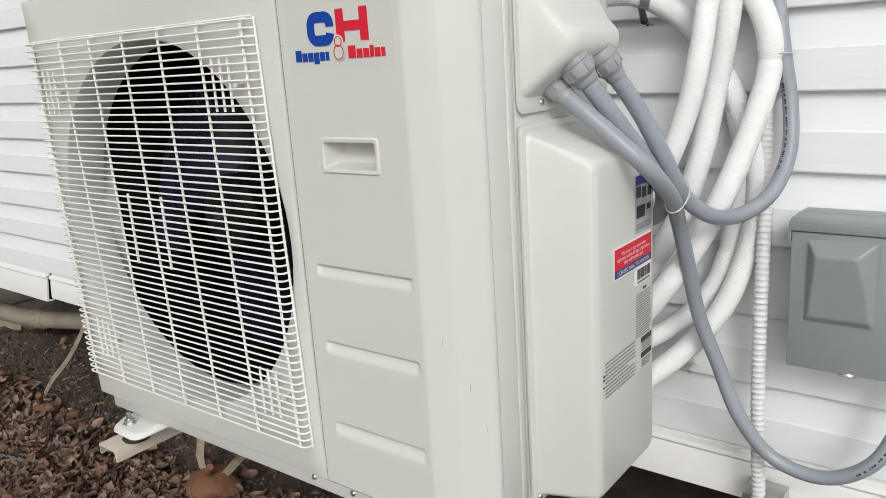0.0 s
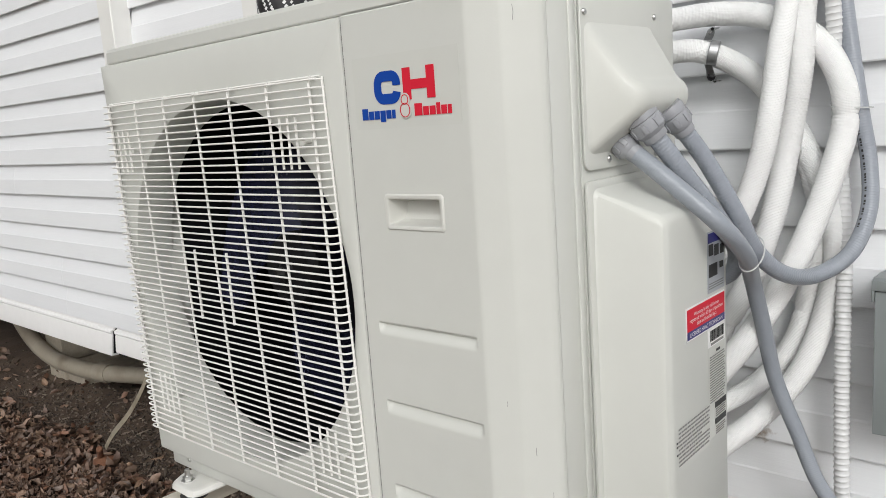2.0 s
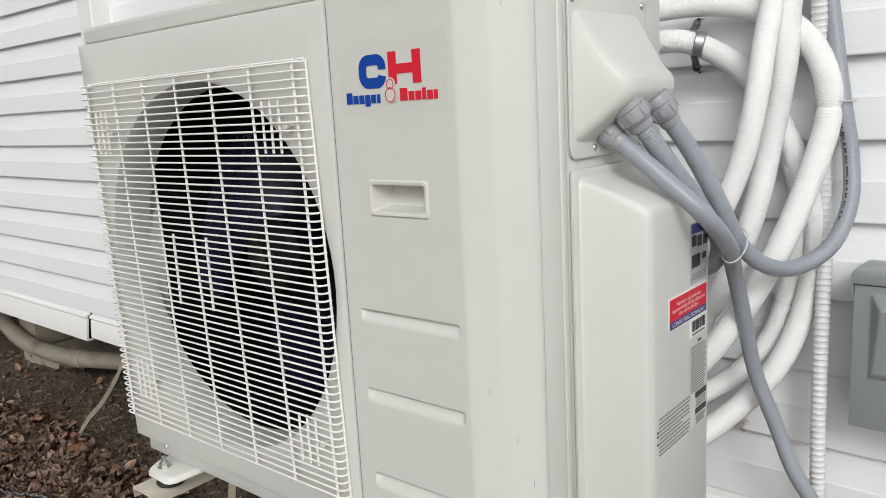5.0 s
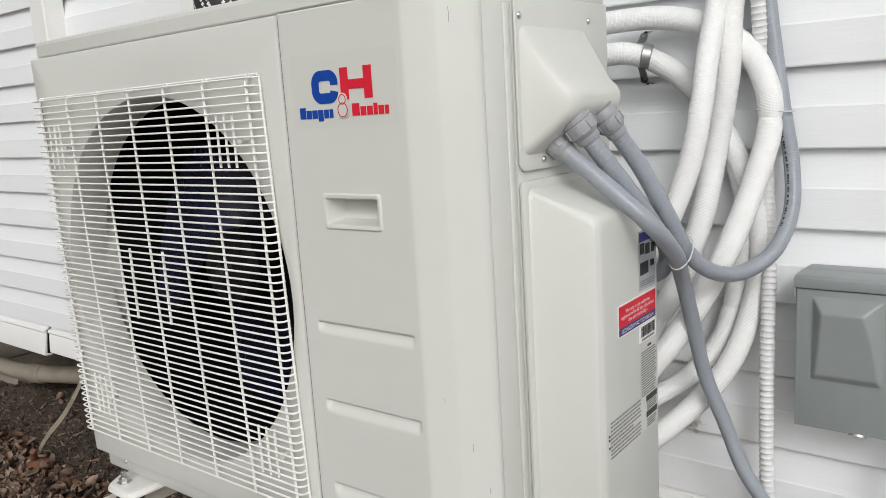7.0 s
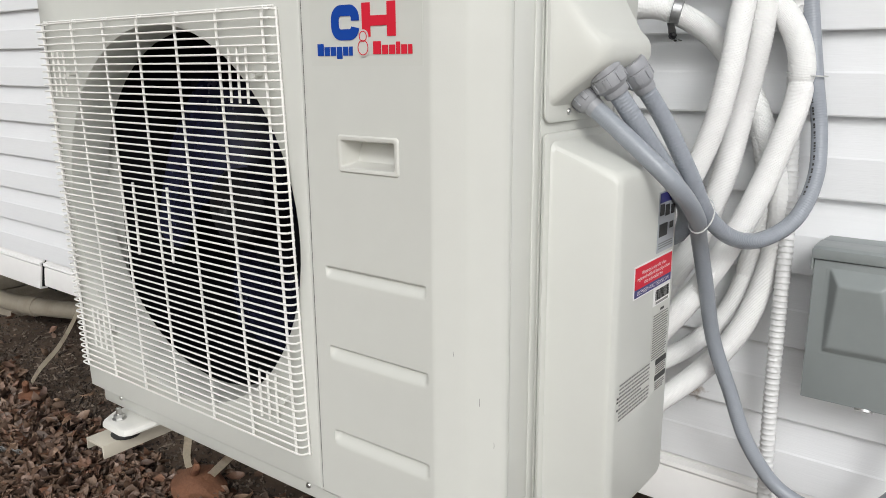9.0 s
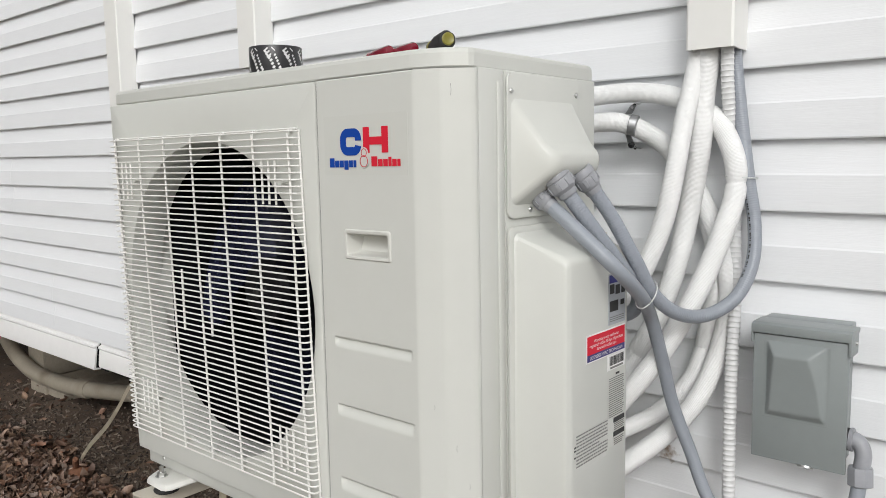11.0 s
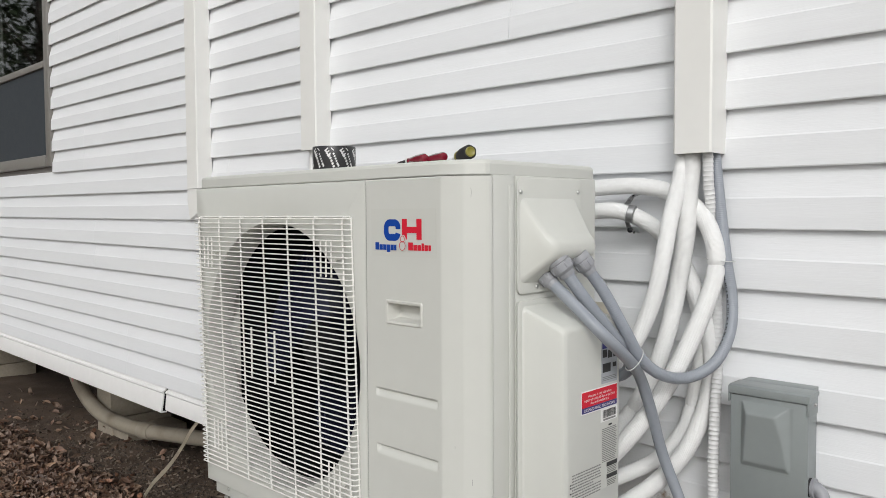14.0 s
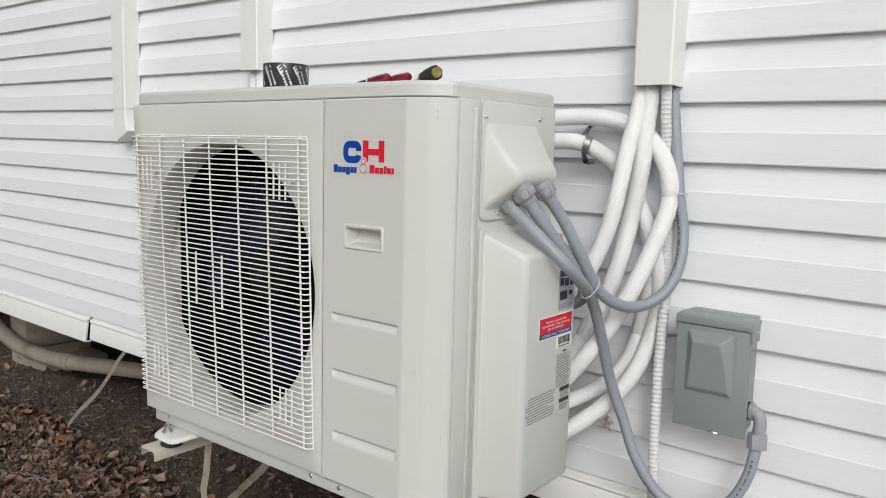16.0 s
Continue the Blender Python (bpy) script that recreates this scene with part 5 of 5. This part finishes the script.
def drain():
    d = thing("drain_pipe", "beige plastic drain pipe bending under the house", "pipe")
    part("pipe", hose([(-4.20, 0.88, 0.36), (-4.17, 0.89, 0.17), (-4.04, 0.90, 0.02), (-3.82, 0.90, -0.065), (-3.50, 0.905, -0.085), (-3.25, 0.934, -0.083), (-2.81, 1.107, -0.085), (-2.1, 1.38, -0.085)], 0.041, 0.03, 20), PVC, d)
    part("coupling", turned([(0.0455, 0), (0.0475, 0.005), (0.0475, 0.08), (0.0455, 0.085)], 22, (-3.29, 0.928, -0.084), (1, 0.24, 0.0)), PVC, d)


drain()


PINK = mat("faded_pink_tape", (0.42, 0.12, 0.14), 0.6, vary=0.1, scale=20)
ribbon_mesh = prism([(-4.112, 0.858), (-4.094, 0.858), (-4.090, 0.8605), (-4.109, 0.8605)], 0.055, 0.289, "z")
for v in ribbon_mesh.verts:
    v.co.x += 0.02 * math.sin(v.co.z * 9)
tagged(part("marker_ribbon", ribbon_mesh, PINK), "faded pink marker tape hanging under the house", "tape")


# ---- fallen leaves ----
def leaves():
    rng = np.random.default_rng(5)
    verts, faces = [], []
    count = 0
    while count < 33000:
        x, y = rng.uniform(-5.4, -0.2), rng.uniform(-1.0, 1.0)
        n = noise.noise(Vector((x * 1.6, y * 1.6, 7)))
        dens = 1.0 - max(0.0, min(1.0, (y - 0.47 - 0.12 * n) / 0.15)) * 0.985
        dens *= max(0.0, min(1.0, (-0.55 - x + 0.5 * n) / 0.5)) * max(0.0, min(1.0, (y + 0.85 + 0.5 * n) / 0.45)) * max(0.0, min(1.0, (x + 5.3 + 0.5 * n) / 0.7))
        if rng.random() > dens:
            continue
        count += 1
        ln = rng.uniform(0.022, 0.062)
        wd = ln * rng.uniform(0.16, 0.34)
        curl, cup, twist = rng.uniform(-0.6, 1.8), rng.uniform(-0.2, 1.9), rng.normal(0, 0.8)
        rot = Euler((rng.normal(0, 0.7), rng.normal(0, 0.6), rng.uniform(0, 6.28))).to_matrix()
        base = Vector((x, y, ground_height(x, y) + rng.uniform(0.004, 0.030)))
        i0 = len(verts)
        for u, w in ((-0.5, 0.04), (-0.22, 0.8), (0.12, 1.0), (0.36, 0.6), (0.5, 0.05)):
            for s in (-1, 0, 1):
                p = Vector((u * ln + rng.normal(0, 0.025) * ln, s * w * wd * rng.uniform(0.7, 1.15), abs(s) * cup * wd * w * 0.8 + curl * u * u * ln + twist * s * u * wd))
                verts.append(base + rot @ p)
        for a in range(4):
            for b in range(2):
                k = i0 + a * 3 + b
                faces.append((k, k + 1, k + 4, k + 3))
    me = bpy.data.meshes.new("fallen_leaves")
    me.from_pydata(verts, [], faces)
    me.materials.append(LEAF)
    return tagged(smooth(new("fallen_leaves", me), 180), "dry brown fallen leaves scattered over the soil", "leaves", kind="stuff")



def litter():
    """Crumbs of soil, bits of bark and twigs between the leaves."""
    rng = np.random.default_rng(9)
    verts, faces = [], []
    for k in range(18000):
        x, y = min(rng.normal(-2.4, 1.0), 0.5), rng.normal(0.45, 0.40)
        r = rng.uniform(0.002, 0.0075)
        tall = rng.uniform(1.5, 7.0) if k % 7 == 0 else rng.uniform(0.8, 1.4)
        rot = Euler((rng.normal(0, 0.4), rng.normal(0, 0.4), rng.uniform(0, 6.28))).to_matrix()
        base = Vector((x, y, ground_height(x, y) + r * 0.5))
        i0 = len(verts)
        for p in ((1, 0, 0), (-1, 0, 0), (0, 1, 0), (0, -1, 0), (0, 0, 1), (0, 0, -1)):
            q = Vector(p) * r * rng.uniform(0.7, 1.3)
            q.x *= tall
            verts.append(base + rot @ q)
        for f in ((0, 2, 4), (2, 1, 4), (1, 3, 4), (3, 0, 4), (2, 0, 5), (1, 2, 5), (3, 1, 5), (0, 3, 5)):
            faces.append(tuple(i0 + i for i in f))
    me = bpy.data.meshes.new("soil_crumbs")
    me.from_pydata(verts, [], faces)
    me.materials.append(CRUMB)
    return tagged(new("soil_crumbs", me), "small crumbs of soil, bark and twigs", "soil crumbs", kind="stuff")


leaves()
litter()


# ---- trees that the window glass mirrors ----
def tree(x, y, h, seed):
    rng = random.Random(seed)
    t = thing("tree", "tall dark leafy tree across the yard", "tree", "trees across the yard", at=(x, y, GROUND))
    bm = hose([(0, 0, -0.1), (0.1, 0.05, h * 0.3), (-0.05, 0.1, h * 0.65), (0.05, 0, h * 0.95)], 0.22, 0.4, 10, lambda s: max(0.12, 1 - s / h))
    for k in range(9):
        a, z0 = rng.uniform(0, 6.28), h * rng.uniform(0.3, 0.8)
        ln = h * rng.uniform(0.15, 0.28)
        merge(bm, hose([(0, 0, z0), (math.cos(a) * ln * 0.5, math.sin(a) * ln * 0.5, z0 + ln * 0.35), (math.cos(a) * ln, math.sin(a) * ln, z0 + ln * 0.5)], 0.06, 0.3, 6, lambda s: max(0.2, 1 - s / (ln * 1.2))))
    part("trunk", bm, BARK, t)
    verts, faces = [], []
    for c in range(60):
        z0 = h * rng.uniform(0.22, 1.0)
        r0 = h * 0.24 * (1.1 - abs(z0 / h - 0.5)) * rng.random() ** 0.5
        a = rng.uniform(0, 6.28)
        cx, cy = math.cos(a) * r0, math.sin(a) * r0
        for k in range(60):
            o = Vector((cx + rng.gauss(0, 0.42), cy + rng.gauss(0, 0.42), z0 + rng.gauss(0, 0.32)))
            m = Euler((rng.uniform(-1, 1), rng.uniform(-1, 1), rng.uniform(0, 6.28))).to_matrix()
            s = rng.uniform(0.07, 0.16)
            i0 = len(verts)
            verts += [o + m @ Vector(p) for p in ((-s, 0, 0), (0, -s * 0.5, 0.02), (s, 0, 0), (0, s * 0.5, 0.02))]
            faces.append((i0, i0 + 1, i0 + 2, i0 + 3))
    me = bpy.data.meshes.new("crown")
    me.from_pydata(verts, [], faces)
    me.materials.append(FOLIAGE)
    o = new("crown", me)
    o.parent = t


for k, (x, y, h) in enumerate(((-20, -5.0, 9.5), (-23, -8.5, 11), (-17, -8, 8.5), (-27, -5, 11), (-24, -2.5, 10))):
    tree(x, y, h, 20 + k)


# ---- small things ----
def chain(points):
    c = spline(points, 0.018)
    ch = thing("chain", "short bright steel chain lying among leaves", "chain")
    for i, q in enumerate(c):
        d = (c[min(i + 1, len(c) - 1)] - c[max(i - 1, 0)]).normalized()
        up = Vector((0, 0, 1)) if i % 2 else Vector((0.4, -0.4, 0.5)).normalized()
        s2 = (up - d * up.dot(d)).normalized()
        pts = [q + d * (0.014 * math.cos(a)) + s2 * (0.008 * math.sin(a)) for a in (2 * math.pi * k / 12 for k in range(13))]
        part("link", wire_path(pts, 0.0024), STEEL, ch)


chain([(x, y, ground_height(x, y) + 0.035) for x, y in ((-2.36, 0.20), (-2.26, 0.22), (-2.16, 0.27), (-2.08, 0.275), (-2.0, 0.30))])


def printed(points, radius, conduit, lo, hi, towards, pitch):
    """Rows of small dark dashes along a conduit, unreadable print."""
    c = spline(points, 0.004)
    rng = random.Random(3)
    i = int(lo * len(c))
    while i < int(hi * len(c)) - 3:
        d = (c[i + 1] - c[i - 1]).normalized()
        o = Vector(towards)
        o = (o - d * o.dot(d)).normalized()
        s2 = d.cross(o)
        m = Matrix((d, s2, o)).transposed()
        ln = rng.choice((0.0016, 0.0024, 0.0034))
        bm = box(-ln / 2, ln / 2, -0.0013, 0.0013, -0.0004, 0.0004)
        for v in bm.verts:
            v.co = c[i] + o * (radius + 0.0001) + m @ v.co
        part("print_bar", bm, INK, conduit, soft=False)
        i += max(1, round((ln + pitch) / 0.004))


printed(RUN_POWER, 0.0108, c1, 0.86, 0.985, (0.15, -1, 0.1), 0.003)
printed(RUN_RISING, 0.0108, c3, 0.50, 0.72, (-0.35, -0.5, 0.75), 0.003)
part("pipe_strap", box(0.165, 0.225, 0.500, 0.553, 0.286, 0.312, 0.002), STEEL).parent = bpy.data.objects["flexible_pipe"]

for x, y, z, ln, lean in ((-0.022, 0.0222, 1.128, 0.016, 0.15), (-0.021, 0.0230, 0.640, 0.010, -0.1), (-0.009, 0.0352, 0.585, 0.008, 0.1), (-0.048, 0.0082, 0.700, 0.006, 0.2)):
    bm = wire_path([(x, y, z), (x + lean * ln * 0.5, y, z + ln * 0.5), (x, y, z + ln)], 0.00028, 5)
    part("scuff", bm, INK_GREY, unit, "small dark scuff mark")
